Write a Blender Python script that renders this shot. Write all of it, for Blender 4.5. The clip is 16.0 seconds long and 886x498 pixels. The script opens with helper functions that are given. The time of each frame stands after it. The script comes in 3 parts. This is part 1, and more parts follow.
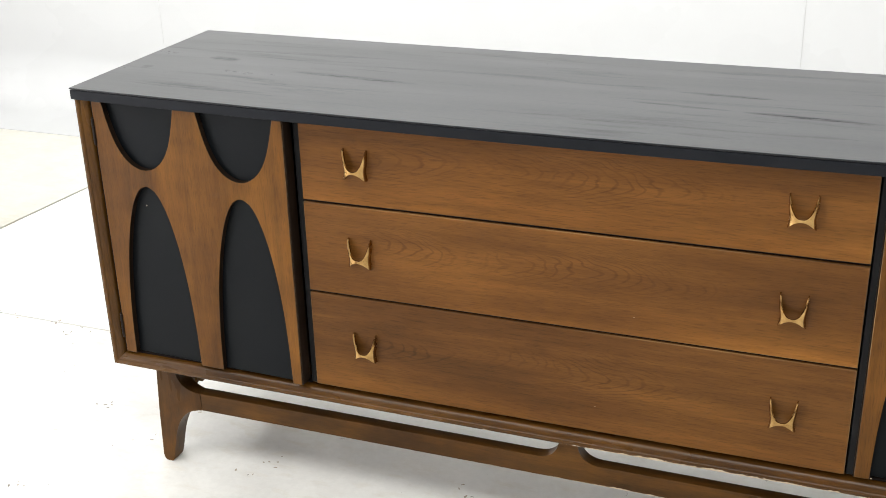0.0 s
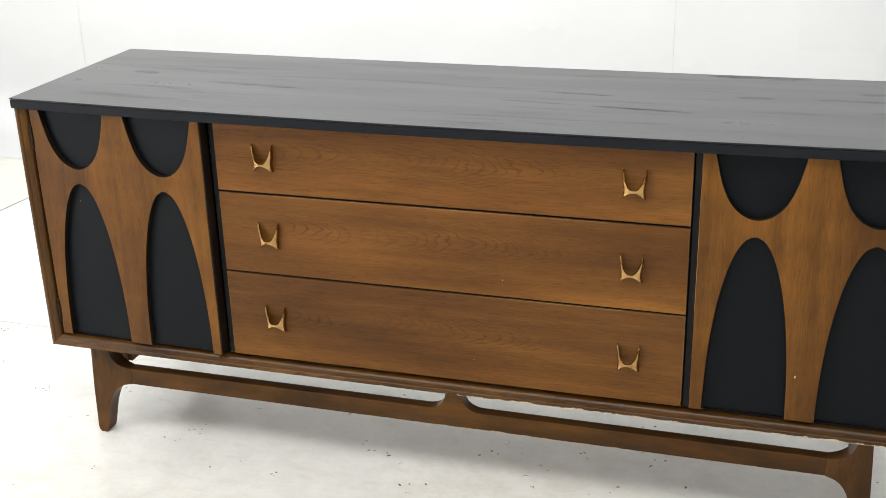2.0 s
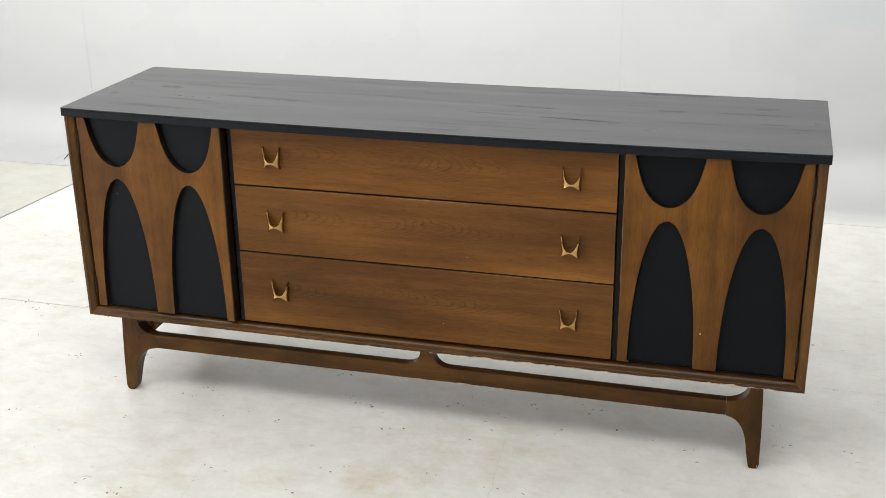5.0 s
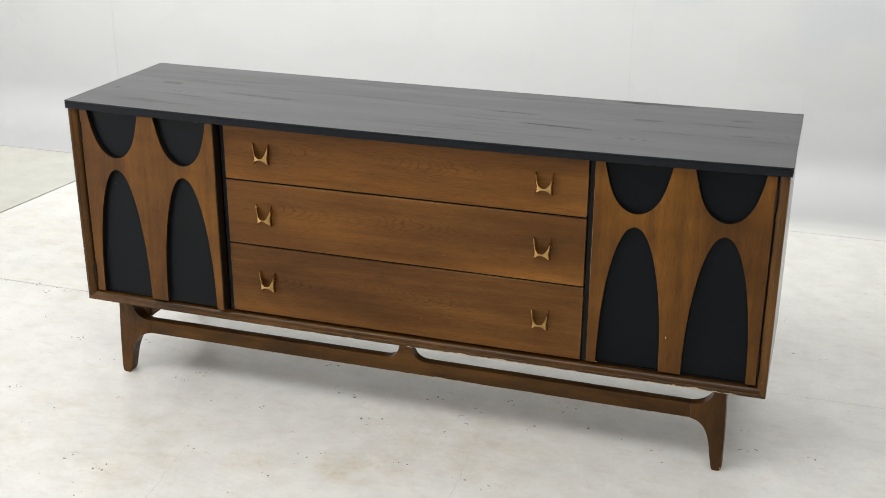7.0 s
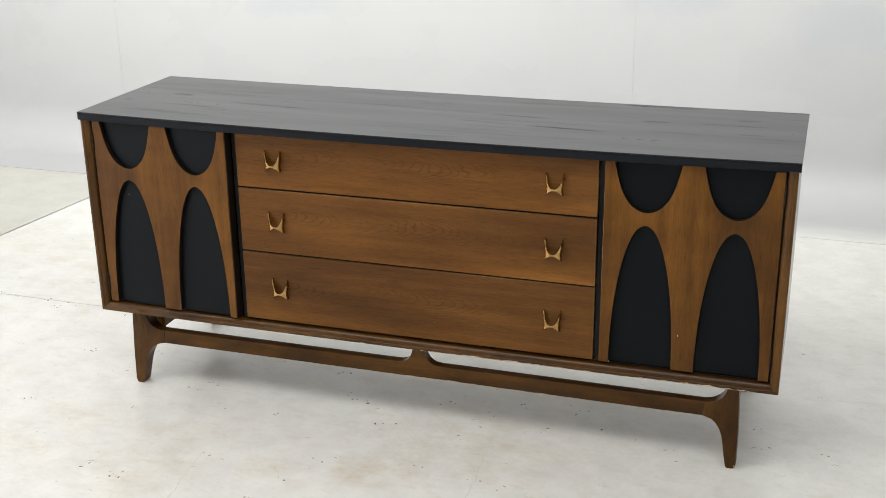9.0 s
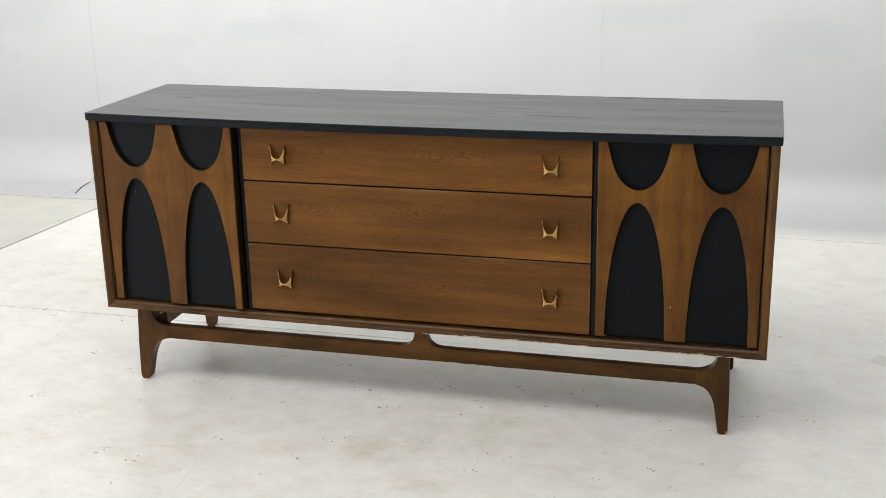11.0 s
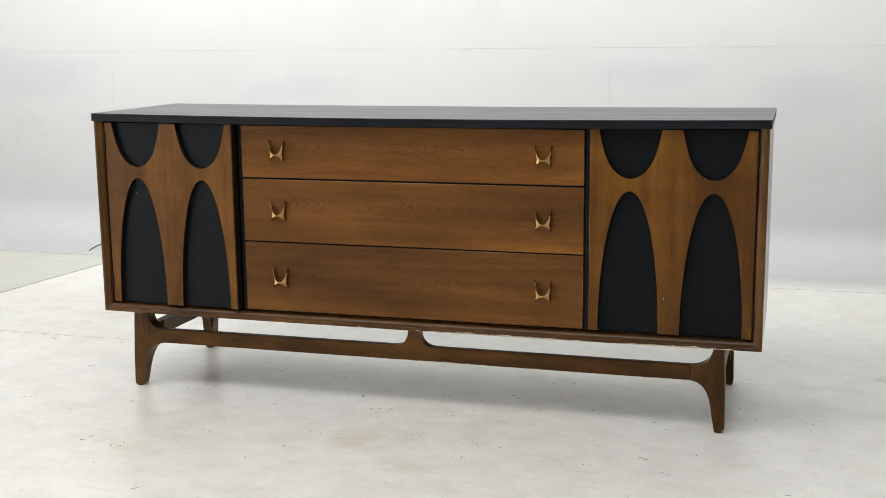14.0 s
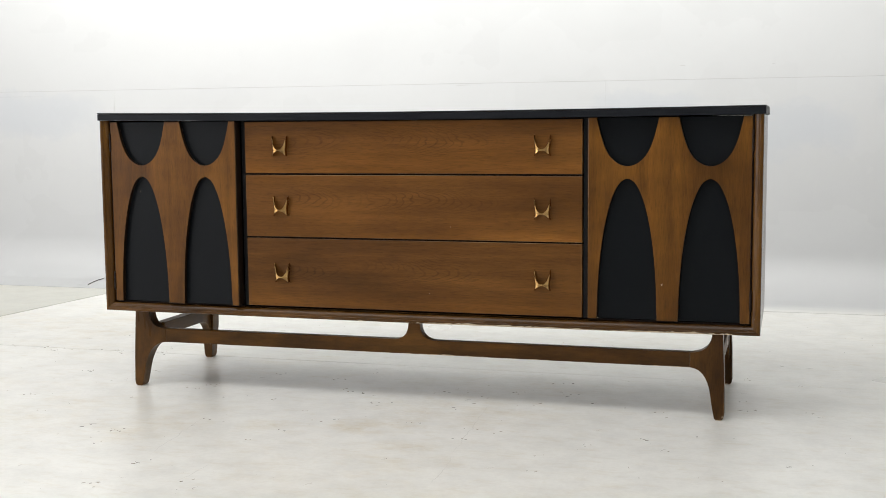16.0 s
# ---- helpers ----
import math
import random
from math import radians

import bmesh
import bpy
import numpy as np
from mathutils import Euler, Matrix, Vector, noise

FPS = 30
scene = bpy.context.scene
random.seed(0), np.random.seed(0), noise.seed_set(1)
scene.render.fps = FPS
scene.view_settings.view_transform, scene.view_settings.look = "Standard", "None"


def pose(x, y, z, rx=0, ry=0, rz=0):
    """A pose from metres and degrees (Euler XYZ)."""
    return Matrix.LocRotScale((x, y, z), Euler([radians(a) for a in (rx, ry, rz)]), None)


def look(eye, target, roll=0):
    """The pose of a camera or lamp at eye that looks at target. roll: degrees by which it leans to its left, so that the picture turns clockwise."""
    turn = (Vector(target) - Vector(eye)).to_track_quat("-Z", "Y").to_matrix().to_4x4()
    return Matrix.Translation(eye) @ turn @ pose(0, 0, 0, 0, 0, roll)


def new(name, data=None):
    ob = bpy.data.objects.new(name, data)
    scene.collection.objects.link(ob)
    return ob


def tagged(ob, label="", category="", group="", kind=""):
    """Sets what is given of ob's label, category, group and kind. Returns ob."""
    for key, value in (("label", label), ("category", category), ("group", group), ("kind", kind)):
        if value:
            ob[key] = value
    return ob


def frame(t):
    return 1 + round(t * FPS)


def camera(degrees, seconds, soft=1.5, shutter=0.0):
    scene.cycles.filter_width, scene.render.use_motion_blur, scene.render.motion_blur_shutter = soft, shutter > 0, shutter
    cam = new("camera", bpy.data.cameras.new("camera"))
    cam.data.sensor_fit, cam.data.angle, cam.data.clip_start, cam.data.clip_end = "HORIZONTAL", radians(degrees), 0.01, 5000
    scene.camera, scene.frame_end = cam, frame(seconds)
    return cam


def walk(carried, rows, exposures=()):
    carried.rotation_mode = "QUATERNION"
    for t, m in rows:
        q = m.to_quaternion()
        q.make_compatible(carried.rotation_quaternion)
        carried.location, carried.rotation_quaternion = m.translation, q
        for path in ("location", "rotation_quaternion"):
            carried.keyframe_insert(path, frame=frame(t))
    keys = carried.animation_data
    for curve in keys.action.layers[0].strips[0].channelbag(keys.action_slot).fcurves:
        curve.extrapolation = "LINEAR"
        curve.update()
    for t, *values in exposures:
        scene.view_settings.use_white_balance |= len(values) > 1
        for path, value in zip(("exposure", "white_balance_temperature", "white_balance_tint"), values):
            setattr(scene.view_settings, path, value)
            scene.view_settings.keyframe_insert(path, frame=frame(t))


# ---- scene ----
cam = camera(41.2, 16.0, soft=0.5)
PATH = [
    (0, (0.459, -1.685, 1.339), (-0.213, 0.026, 0.551), -1.6),
    (0.5, (0.508, -1.751, 1.350), (-0.143, -0.029, 0.571), -1.7),
    (1, (0.551, -1.826, 1.358), (-0.071, -0.086, 0.590), -1.7),
    (1.5, (0.592, -1.908, 1.368), (0.003, -0.151, 0.611), -1.6),
    (2, (0.635, -1.994, 1.377), (0.077, -0.223, 0.632), -1.6),
    (2.5, (0.672, -2.088, 1.393), (0.145, -0.306, 0.655), -1.5),
    (3, (0.702, -2.169, 1.423), (0.194, -0.38, 0.687), -1.5),
    (3.5, (0.699, -2.265, 1.448), (0.212, -0.471, 0.712), -1.3),
    (5.8, (0.853, -2.531, 1.541), (0.318, -0.744, 0.82), -0.3),
    (6, (0.876, -2.52, 1.548), (0.333, -0.738, 0.82), -0.2),
    (6.5, (0.93, -2.524, 1.547), (0.365, -0.75, 0.818), 0.0),
    (7, (0.958, -2.535, 1.54), (0.374, -0.765, 0.815), 0.2),
    (7.5, (0.968, -2.535, 1.541), (0.371, -0.77, 0.815), 0.0),
    (8, (0.968, -2.534, 1.544), (0.365, -0.77, 0.821), -0.3),
    (8.5, (0.963, -2.544, 1.538), (0.359, -0.775, 0.826), -0.6),
    (9, (0.944, -2.583, 1.495), (0.355, -0.799, 0.812), -0.7),
    (9.5, (0.914, -2.623, 1.465), (0.345, -0.823, 0.803), -1.0),
    (10, (0.86, -2.688, 1.438), (0.326, -0.871, 0.795), -1.1),
    (12.5, (0.879, -2.874, 1.233), (0.375, -1.005, 0.73), -0.8),
    (13, (0.958, -2.856, 1.164), (0.423, -0.985, 0.706), -0.7),
    (13.5, (0.974, -2.859, 1.081), (0.417, -0.982, 0.672), -0.6),
    (14, (0.97, -2.879, 0.991), (0.403, -0.995, 0.634), -0.6),
    (14.5, (0.97, -2.9, 0.907), (0.4, -1.008, 0.599), -0.6),
    (15, (0.972, -2.919, 0.832), (0.405, -1.019, 0.566), -0.6),
    (15.5, (0.977, -2.932, 0.777), (0.411, -1.028, 0.544), -0.6),
    (16, (0.973, -2.951, 0.746), (0.41, -1.043, 0.536), -0.5),
]
EXPOSURES = [(0, 0.36), (1.5, 0.33), (3.5, 0.16), (6, -0.11), (8.5, -0.12), (12.5, -0.19), (16, -0.18)]
walk(cam, [(t, look(eye, target, roll)) for t, eye, target, roll in PATH], EXPOSURES)

# ---- world and light ----
world = bpy.data.worlds.new("studio_world")
scene.world = world
world.use_nodes = True
world.node_tree.nodes["Background"].inputs[0].default_value = (0.9, 0.95, 1.0, 1)
world.node_tree.nodes["Background"].inputs[1].default_value = 0.5


def area_lamp(name, where, target, size_x, size_y, watts, colour):
    lamp = bpy.data.lights.new(name, "AREA")
    lamp.shape, lamp.size, lamp.size_y, lamp.energy, lamp.color = "RECTANGLE", size_x, size_y, watts, colour
    ob = new(name, lamp)
    ob.matrix_world = look(where, target)
    return ob


LAMP, DAYLIGHT = (1.0, 0.995, 0.955), (1.0, 0.968, 0.985)
area_lamp("backdrop_washer", (-0.6, 0.70, 2.30), (-0.6, 2.25, 2.36), 5.0, 0.4, 112, LAMP)
area_lamp("lamp_over_backdrop", (-3.4, 0.75, 2.7), (-0.4, -0.1, 0), 1.2, 0.6, 26, LAMP)
area_lamp("lamp_over_front", (-0.4, -1.75, 3.30), (-0.4, -1.7499, 0), 4.6, 1.5, 72, LAMP)
area_lamp("daylight_west_opening", (-4.72, -2.9, 1.45), (0, -1.9, 0.8), 3.4, 2.2, 132, DAYLIGHT)


# ---- materials ----
class Nodes:
    """A small helper to write node materials in few lines."""

    def __init__(self, name):
        self.mat = bpy.data.materials.new(name)
        self.mat.use_nodes = True
        self.tree = self.mat.node_tree
        self.bsdf = self.tree.nodes["Principled BSDF"]
        self.place = self.add("ShaderNodeTexCoord").outputs["Object"]
        about = self.add("ShaderNodeObjectInfo")
        self.random, self.tone = about.outputs["Random"], about.outputs["Color"]

    def add(self, kind):
        return self.tree.nodes.new(kind)

    def link(self, a, b):
        if isinstance(a, (int, float, tuple)):
            b.default_value = a
        else:
            self.tree.links.new(a, b)

    def mapped(self, scale, shift=(0, 0, 0), by_random=0.0):
        node = self.add("ShaderNodeMapping")
        node.inputs["Scale"].default_value = scale
        node.inputs["Location"].default_value = shift
        self.link(self.place, node.inputs["Vector"])
        if not by_random:
            return node.outputs[0]
        plus = self.add("ShaderNodeVectorMath")
        self.link(node.outputs[0], plus.inputs[0])
        self.link(self.maths("MULTIPLY", self.random, by_random), plus.inputs[1])
        return plus.outputs[0]

    def noise(self, vector, scale=1.0, detail=3.0, rough=0.55, twist=0.0):
        node = self.add("ShaderNodeTexNoise")
        for key, value in (("Scale", scale), ("Detail", detail), ("Roughness", rough), ("Distortion", twist)):
            node.inputs[key].default_value = value
        self.link(vector, node.inputs["Vector"])
        return node.outputs["Fac"]

    def maths(self, how, a, b=0.0, c=0.0):
        node = self.add("ShaderNodeMath")
        node.operation = how
        for n, value in enumerate((a, b, c)):
            self.link(value, node.inputs[n])
        return node.outputs[0]

    def ramp(self, value, *stops):
        node = self.add("ShaderNodeValToRGB")
        marks = node.color_ramp.elements
        while len(marks) < len(stops):
            marks.new(0.5)
        for mark, (at, colour) in zip(marks, stops):
            mark.position = at
            mark.color = (colour,) * 3 + (1,) if isinstance(colour, (int, float)) else (*colour, 1)
        self.link(value, node.inputs[0])
        return node.outputs[0]

    def mix(self, how, fac, a, b):
        node = self.add("ShaderNodeMix")
        node.data_type, node.blend_type = "RGBA", how
        self.link(fac, node.inputs[0])
        self.link(a if not isinstance(a, tuple) else (*a, 1), node.inputs[6])
        self.link(b if not isinstance(b, tuple) else (*b, 1), node.inputs[7])
        return node.outputs[2]

    def axis(self, n):
        node = self.add("ShaderNodeSeparateXYZ")
        self.link(self.place, node.inputs[0])
        return node.outputs[n]

    def stroke(self, start, end, half_width, ragged, fade=1.6, flat="xy"):
        """A soft mark along a line: 1 on it, 0 past its half width; ragged: a noise that frays it."""
        u, v = self.axis("xyz".index(flat[0])), self.axis("xyz".index(flat[1]))
        cx, cy = (start[0] + end[0]) / 2, (start[1] + end[1]) / 2
        length = math.hypot(end[0] - start[0], end[1] - start[1])
        c, s = (end[0] - start[0]) / length, (end[1] - start[1]) / length
        du, dv = self.maths("SUBTRACT", u, cx), self.maths("SUBTRACT", v, cy)
        along = self.maths("ADD", self.maths("MULTIPLY", du, c), self.maths("MULTIPLY", dv, s))
        across = self.maths("SUBTRACT", self.maths("MULTIPLY", dv, c), self.maths("MULTIPLY", du, s))
        across = self.maths("ADD", across, self.maths("MULTIPLY", self.maths("SUBTRACT", ragged, 0.5), half_width * 2.2))
        past = self.maths("DIVIDE", self.maths("ABSOLUTE", along), length / 2)
        off = self.maths("DIVIDE", self.maths("ABSOLUTE", across), half_width)
        far = self.maths("ADD", self.maths("POWER", past, 4.0), self.maths("POWER", off, fade))
        return self.maths("MAXIMUM", self.maths("SUBTRACT", 1.0, far), 0.0)

    def strokes(self, marks, ragged, fade=1.6, flat="xy"):
        """The strongest of several marks, each (x0, y0, x1, y1, half width, strength)."""
        whole = 0.0
        for x0, y0, x1, y1, half_width, strength in marks:
            whole = self.maths("MAXIMUM", whole, self.maths("MULTIPLY", self.stroke((x0, y0), (x1, y1), half_width, ragged, fade, flat), strength))
        return whole

    def bump(self, height, strength, distance):
        node = self.add("ShaderNodeBump")
        node.inputs["Strength"].default_value, node.inputs["Distance"].default_value = strength, distance
        self.link(height, node.inputs["Height"])
        self.link(node.outputs[0], self.bsdf.inputs["Normal"])

    def finish(self, colour, rough, metal=0.0, specular=0.5):
        for value, key in ((colour, "Base Color"), (rough, "Roughness"), (metal, "Metallic"), (specular, "Specular IOR Level")):
            self.link(value if not (isinstance(value, tuple) and len(value) == 3) else (*value, 1), self.bsdf.inputs[key])
        return self.mat


def wood(name, along, dark, mid, light, figure=0.5, rough=0.36, chips=None, specular=0.20, window=None, patina=0.0):
    """Oiled walnut; along: the grain's axis. chips: (height, depth) of a worn lower edge that shows pale bare wood."""
    n = Nodes(name)

    def stretched(fine, long, shift=(0, 0, 0)):
        scale = [fine, fine, fine]
        scale["xyz".index(along)] = long
        return n.mapped(tuple(scale), shift, 7.3)

    cell = n.add("ShaderNodeTexVoronoi")
    cell.feature = "SMOOTH_F1"
    for key, value in (("Scale", 1.0), ("Smoothness", 0.5), ("Randomness", 0.45)):
        cell.inputs[key].default_value = value
    long_axis, wide_axis = (n.axis(2), n.axis(0)) if along == "z" else (n.axis("xyz".index(along)), n.axis(2))
    wobble = n.noise(stretched(18.0, 5.0), 1.0, 4.0, 0.6)
    bent = n.add("ShaderNodeCombineXYZ")
    n.link(n.maths("ADD", n.maths("MULTIPLY", long_axis, 1.25), n.maths("ADD", n.maths("MULTIPLY", n.random, 9.0), n.maths("MULTIPLY", wobble, 0.30))), bent.inputs[0])
    n.link(n.maths("ADD", n.maths("MULTIPLY", wide_axis, 10.5), n.maths("MULTIPLY", wobble, 0.30)), bent.inputs[1])
    n.link(n.maths("MULTIPLY", n.random, 23.0), bent.inputs[2])
    n.link(bent.outputs[0], cell.inputs["Vector"])
    rings = n.maths("SINE", n.maths("MULTIPLY", cell.outputs["Distance"], 165.0))
    if window:
        # Cathedral figure: nested arches that point along the grain and run out into straight lines.
        warp = n.maths("SUBTRACT", wobble, 0.5)
        slow = n.noise(stretched(11.0, 4.5, (2, 6, 1)), 1.0, 3.0, 0.6)
        offset = n.maths("SUBTRACT", n.maths("MULTIPLY", n.random, 0.22), 0.10)
        across_ring = n.maths("ADD", n.maths("SUBTRACT", wide_axis, 0.014), n.maths("MULTIPLY", n.maths("SUBTRACT", slow, 0.5), 0.045))
        along_ring = n.maths("ADD", n.maths("SUBTRACT", long_axis, offset), n.maths("MULTIPLY", warp, 0.06))
        spread = n.maths("ADD", along_ring, n.maths("MULTIPLY", n.maths("MULTIPLY", across_ring, across_ring), 75.0))
        rings = n.maths("SINE", n.maths("ADD", n.maths("MULTIPLY", spread, 230.0), n.maths("MULTIPLY", slow, 34.0)))
    line = n.ramp(rings, (0.55, 0.0), (1.0, 1.0))
    where = n.ramp(n.noise(stretched(6.0, 1.8, (3, 1, 5)), 1.0, 2.0), (0.40, 0.0), (0.60, 1.0))
    if window:
        bays = []
        for centre, half in ((0.06, window[0]), (-0.27, window[0] * 0.5)):
            bays.append(n.maths("ADD", n.maths("POWER", n.maths("DIVIDE", n.maths("ABSOLUTE", n.maths("SUBTRACT", long_axis, centre)), half), 2.0),
                                n.maths("POWER", n.maths("DIVIDE", n.maths("ABSOLUTE", n.maths("SUBTRACT", wide_axis, 0.012)), window[1]), 2.0)))
        reach = n.maths("MINIMUM", bays[0], bays[1])
        where = n.maths("MULTIPLY", n.maths("MAXIMUM", n.maths("SUBTRACT", 1.0, reach), 0.0), n.ramp(n.noise(stretched(24.0, 5.0, (3, 1, 5)), 1.0, 3.0), (0.38, 0.10), (0.60, 1.0)))
    figured = n.maths("MULTIPLY", n.maths("MULTIPLY", line, where), figure)
    streak = n.noise(stretched(55.0, 3.5, (1, 4, 2)), 1.0, 3.0, 0.55)
    pore = n.noise(stretched(620.0, 42.0), 1.0, 2.0, 0.6)
    cloud = n.noise(stretched(7.0, 1.9, (9, 2, 7)), 1.0, 4.0, 0.55)
    colour = n.ramp(cloud, (0.34, dark), (0.50, mid), (0.68, light))
    # Drawer fronts take their painted-in light here; other pieces vary at random.
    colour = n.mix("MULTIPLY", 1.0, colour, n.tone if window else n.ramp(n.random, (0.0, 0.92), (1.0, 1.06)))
    colour = n.mix("MULTIPLY", 0.75, colour, n.ramp(streak, (0.30, 0.80), (0.55, 1.0), (0.75, 1.12)))
    band = n.noise(stretched(26.0, 1.3, (2, 8, 3)), 1.0, 2.0, 0.5)
    colour = n.mix("MULTIPLY", 1.0, colour, n.ramp(band, (0.34, 0.86), (0.50, 1.0), (0.66, (1.17, 1.18, 1.20))) if window else n.ramp(band, (0.34, 0.84), (0.50, 0.98), (0.66, 1.16)))
    if window:
        sap = n.maths("ADD", wide_axis, n.maths("MULTIPLY", n.maths("SUBTRACT", n.noise(stretched(30.0, 2.4, (7, 3, 3)), 1.0, 4.0, 0.65), 0.5), 0.10))
        colour = n.mix("MULTIPLY", 1.0, colour, n.ramp(n.maths("ADD", n.maths("MULTIPLY", sap, 5.0), 0.5), (0.10, (1.20, 1.18, 1.10)), (0.42, 1.0), (0.80, (0.90, 0.89, 0.92))))
    elif along == "z":
        ripple = n.noise(stretched(6.0, 13.0, (5, 5, 2)), 1.0, 3.0, 0.5)
        colour = n.mix("MULTIPLY", 0.8, colour, n.ramp(ripple, (0.32, 0.82), (0.50, 1.0), (0.68, 1.16)))
    if patina:
        aged = n.noise(stretched(24.0, 9.0, (3, 7, 1)), 1.0, 4.0, 0.62)
        colour = n.mix("MULTIPLY", patina, colour, n.ramp(aged, (0.34, 0.55), (0.52, 1.0), (0.70, (1.34, 1.32, 1.22))))
    fibre = n.noise(stretched(300.0, 24.0, (6, 1, 1)), 1.0, 3.0, 0.6)
    colour = n.mix("MULTIPLY", 0.8, colour, n.ramp(fibre, (0.30, 0.87), (0.5, 1.0), (0.72, 1.15)))
    colour = n.mix("MULTIPLY", 0.55, colour, n.ramp(pore, (0.30, 0.50), (0.47, 1.0)))
    colour = n.mix("MULTIPLY", figured, colour, (0.30, 0.26, 0.24))
    if chips:
        base, depth, lean = chips
        ragged = n.maths("ADD", n.noise(n.mapped((34, 34, 90), (5, 0, 0)), 1.0, 4.0, 0.7), n.maths("MULTIPLY", n.maths("SUBTRACT", n.noise(n.mapped((2.6, 2.6, 2.6), (1.4, 0, 0)), 1.0, 1.0), 0.56), 0.9))
        ragged = n.maths("ADD", ragged, n.maths("MULTIPLY", n.axis(0), lean))
        edge = n.maths("SUBTRACT", n.maths("MULTIPLY", n.maths("SUBTRACT", ragged, 0.45), depth * 3.2), n.maths("SUBTRACT", n.axis(2), base))
        colour = n.mix("MIX", n.ramp(n.maths("MULTIPLY", edge, 900.0), (0.0, 0.0), (0.5, 1.0)), colour, (0.56, 0.45, 0.32))
    gloss = n.ramp(n.noise(stretched(20.0, 4.0, (4, 4, 4)), 1.0, 3.0), (0.3, rough - 0.05), (0.7, rough + 0.08))
    n.bump(n.maths("ADD", pore, n.maths("MULTIPLY", streak, 0.5)), 0.12, 0.0006)
    return n.finish(colour, gloss, 0.0, specular)


WALNUT = ((0.1090, 0.0430, 0.0078), (0.1420, 0.0565, 0.0102), (0.1880, 0.0775, 0.0145))
DOOR = ((0.0600, 0.0230, 0.0035), (0.1210, 0.0478, 0.0067), (0.1972, 0.0818, 0.0116))
DEEP = ((0.0572, 0.0236, 0.0042), (0.0882, 0.0376, 0.0065), (0.1289, 0.0569, 0.0103))
drawer_wood = wood("walnut_veneer_lengthwise", "x", *WALNUT, figure=0.44, window=(0.24, 0.062))
door_wood = wood("walnut_veneer_upright", "z", *DOOR, figure=0.12)
frame_wood_x = wood("walnut_moulding_lengthwise", "x", *DEEP, figure=0.1, rough=0.24, chips=(0.2212, 0.0047, 0.12), specular=0.3, patina=0.6)
frame_wood_z = wood("walnut_moulding_upright", "z", *DEEP, figure=0.1, rough=0.24, specular=0.22)
side_wood = wood("walnut_side_panel", "z", *DEEP, figure=0.25, rough=0.19, specular=0.6)
rail_wood = wood("walnut_stretcher", "x", *DEEP, figure=0.15, rough=0.33, chips=(0.1312, 0.0029, 0.0), patina=0.8)
leg_wood = wood("walnut_leg", "z", *DEEP, figure=0.1, rough=0.31, chips=(0.0012, 0.004, 0.03), patina=0.9)
rubbed_edge = wood("rubbed_walnut_edge", "x", (0.045, 0.019, 0.004), (0.085, 0.038, 0.010), (0.24, 0.14, 0.052), figure=0.0, rough=0.3, specular=0.4)
cross_wood = wood("walnut_cross_rail", "y", *DEEP, figure=0.1)


def lacquer_top():
    """Black lacquer, rubbed dull along its length, with dark drags and small scratches."""
    n = Nodes("worn_black_lacquer")
    rub = n.noise(n.mapped((1.6, 14, 4)), 1.0, 3.0, 0.5)
    frayed = n.noise(n.mapped((16, 150, 1), (4.3, 1.7, 0)), 1.0, 5.0, 0.72)
    drag = n.strokes(((0.12, 0.278, 0.30, 0.270, 0.010, 0.7), (0.24, 0.190, 0.47, 0.172, 0.011, 0.9), (0.43, 0.466, 0.67, 0.462, 0.020, 0.9), (0.74, 0.358, 0.81, 0.362, 0.012, 0.7),
                      (0.506, 0.30, 0.60, 0.302, 0.010, 0.8), (-0.59, 0.222, -0.315, 0.204, 0.014, 0.7), (-0.79, 0.272, -0.715, 0.268, 0.016, 0.8), (-0.88, 0.176, -0.856, 0.174, 0.012, 0.7),
                      (0.06, 0.202, 0.24, 0.190, 0.008, 0.6), (0.65, 0.306, 0.83, 0.304, 0.010, 0.6), (0.754, 0.221, 0.83, 0.219, 0.010, 0.5)), frayed, 1.2)
    drag = n.maths("MULTIPLY", drag, n.ramp(frayed, (0.34, 0.35), (0.52, 1.0)))
    drag = n.maths("MULTIPLY", n.maths("MINIMUM", n.maths("MULTIPLY", drag, 1.5), 1.0), 0.62)
    smear = n.ramp(n.noise(n.mapped((2.6, 30, 1), (1.3, 7.7, 0)), 1.0, 6.0, 0.70, 0.4), (0.53, 0.0), (0.74, 1.0))
    scratch = n.ramp(n.noise(n.mapped((5, 230, 4), (0, 6, 0)), 1.0, 2.0), (0.72, 0.0), (0.78, 1.0))
    grit = n.noise(n.mapped((90, 260, 1), (2, 2, 0)), 1.0, 2.0, 0.6)
    cloud = n.noise(n.mapped((2.2, 4, 3), (7, 7, 0)), 1.0, 3.0)
    colour = n.mix("MIX", cloud, (0.008, 0.010, 0.013), (0.014, 0.017, 0.020))
    colour = n.mix("MIX", n.maths("MULTIPLY", scratch, 0.25), colour, (0.06, 0.065, 0.07))
    rough = n.maths("ADD", n.ramp(rub, (0.3, 0.26), (0.7, 0.32)), n.maths("MULTIPLY", grit, 0.03))
    dulled = n.maths("ADD", n.maths("MULTIPLY", drag, 0.50), n.maths("MULTIPLY", smear, 0.30))
    specular = n.maths("MAXIMUM", 0.02, n.maths("SUBTRACT", n.ramp(grit, (0.3, 0.34), (0.7, 0.43)), dulled))
    n.bump(n.maths("ADD", n.maths("MULTIPLY", rub, 0.5), n.maths("MULTIPLY", grit, 0.12)), 0.03, 0.0006)
    return n.finish(colour, rough, 0.0, specular)


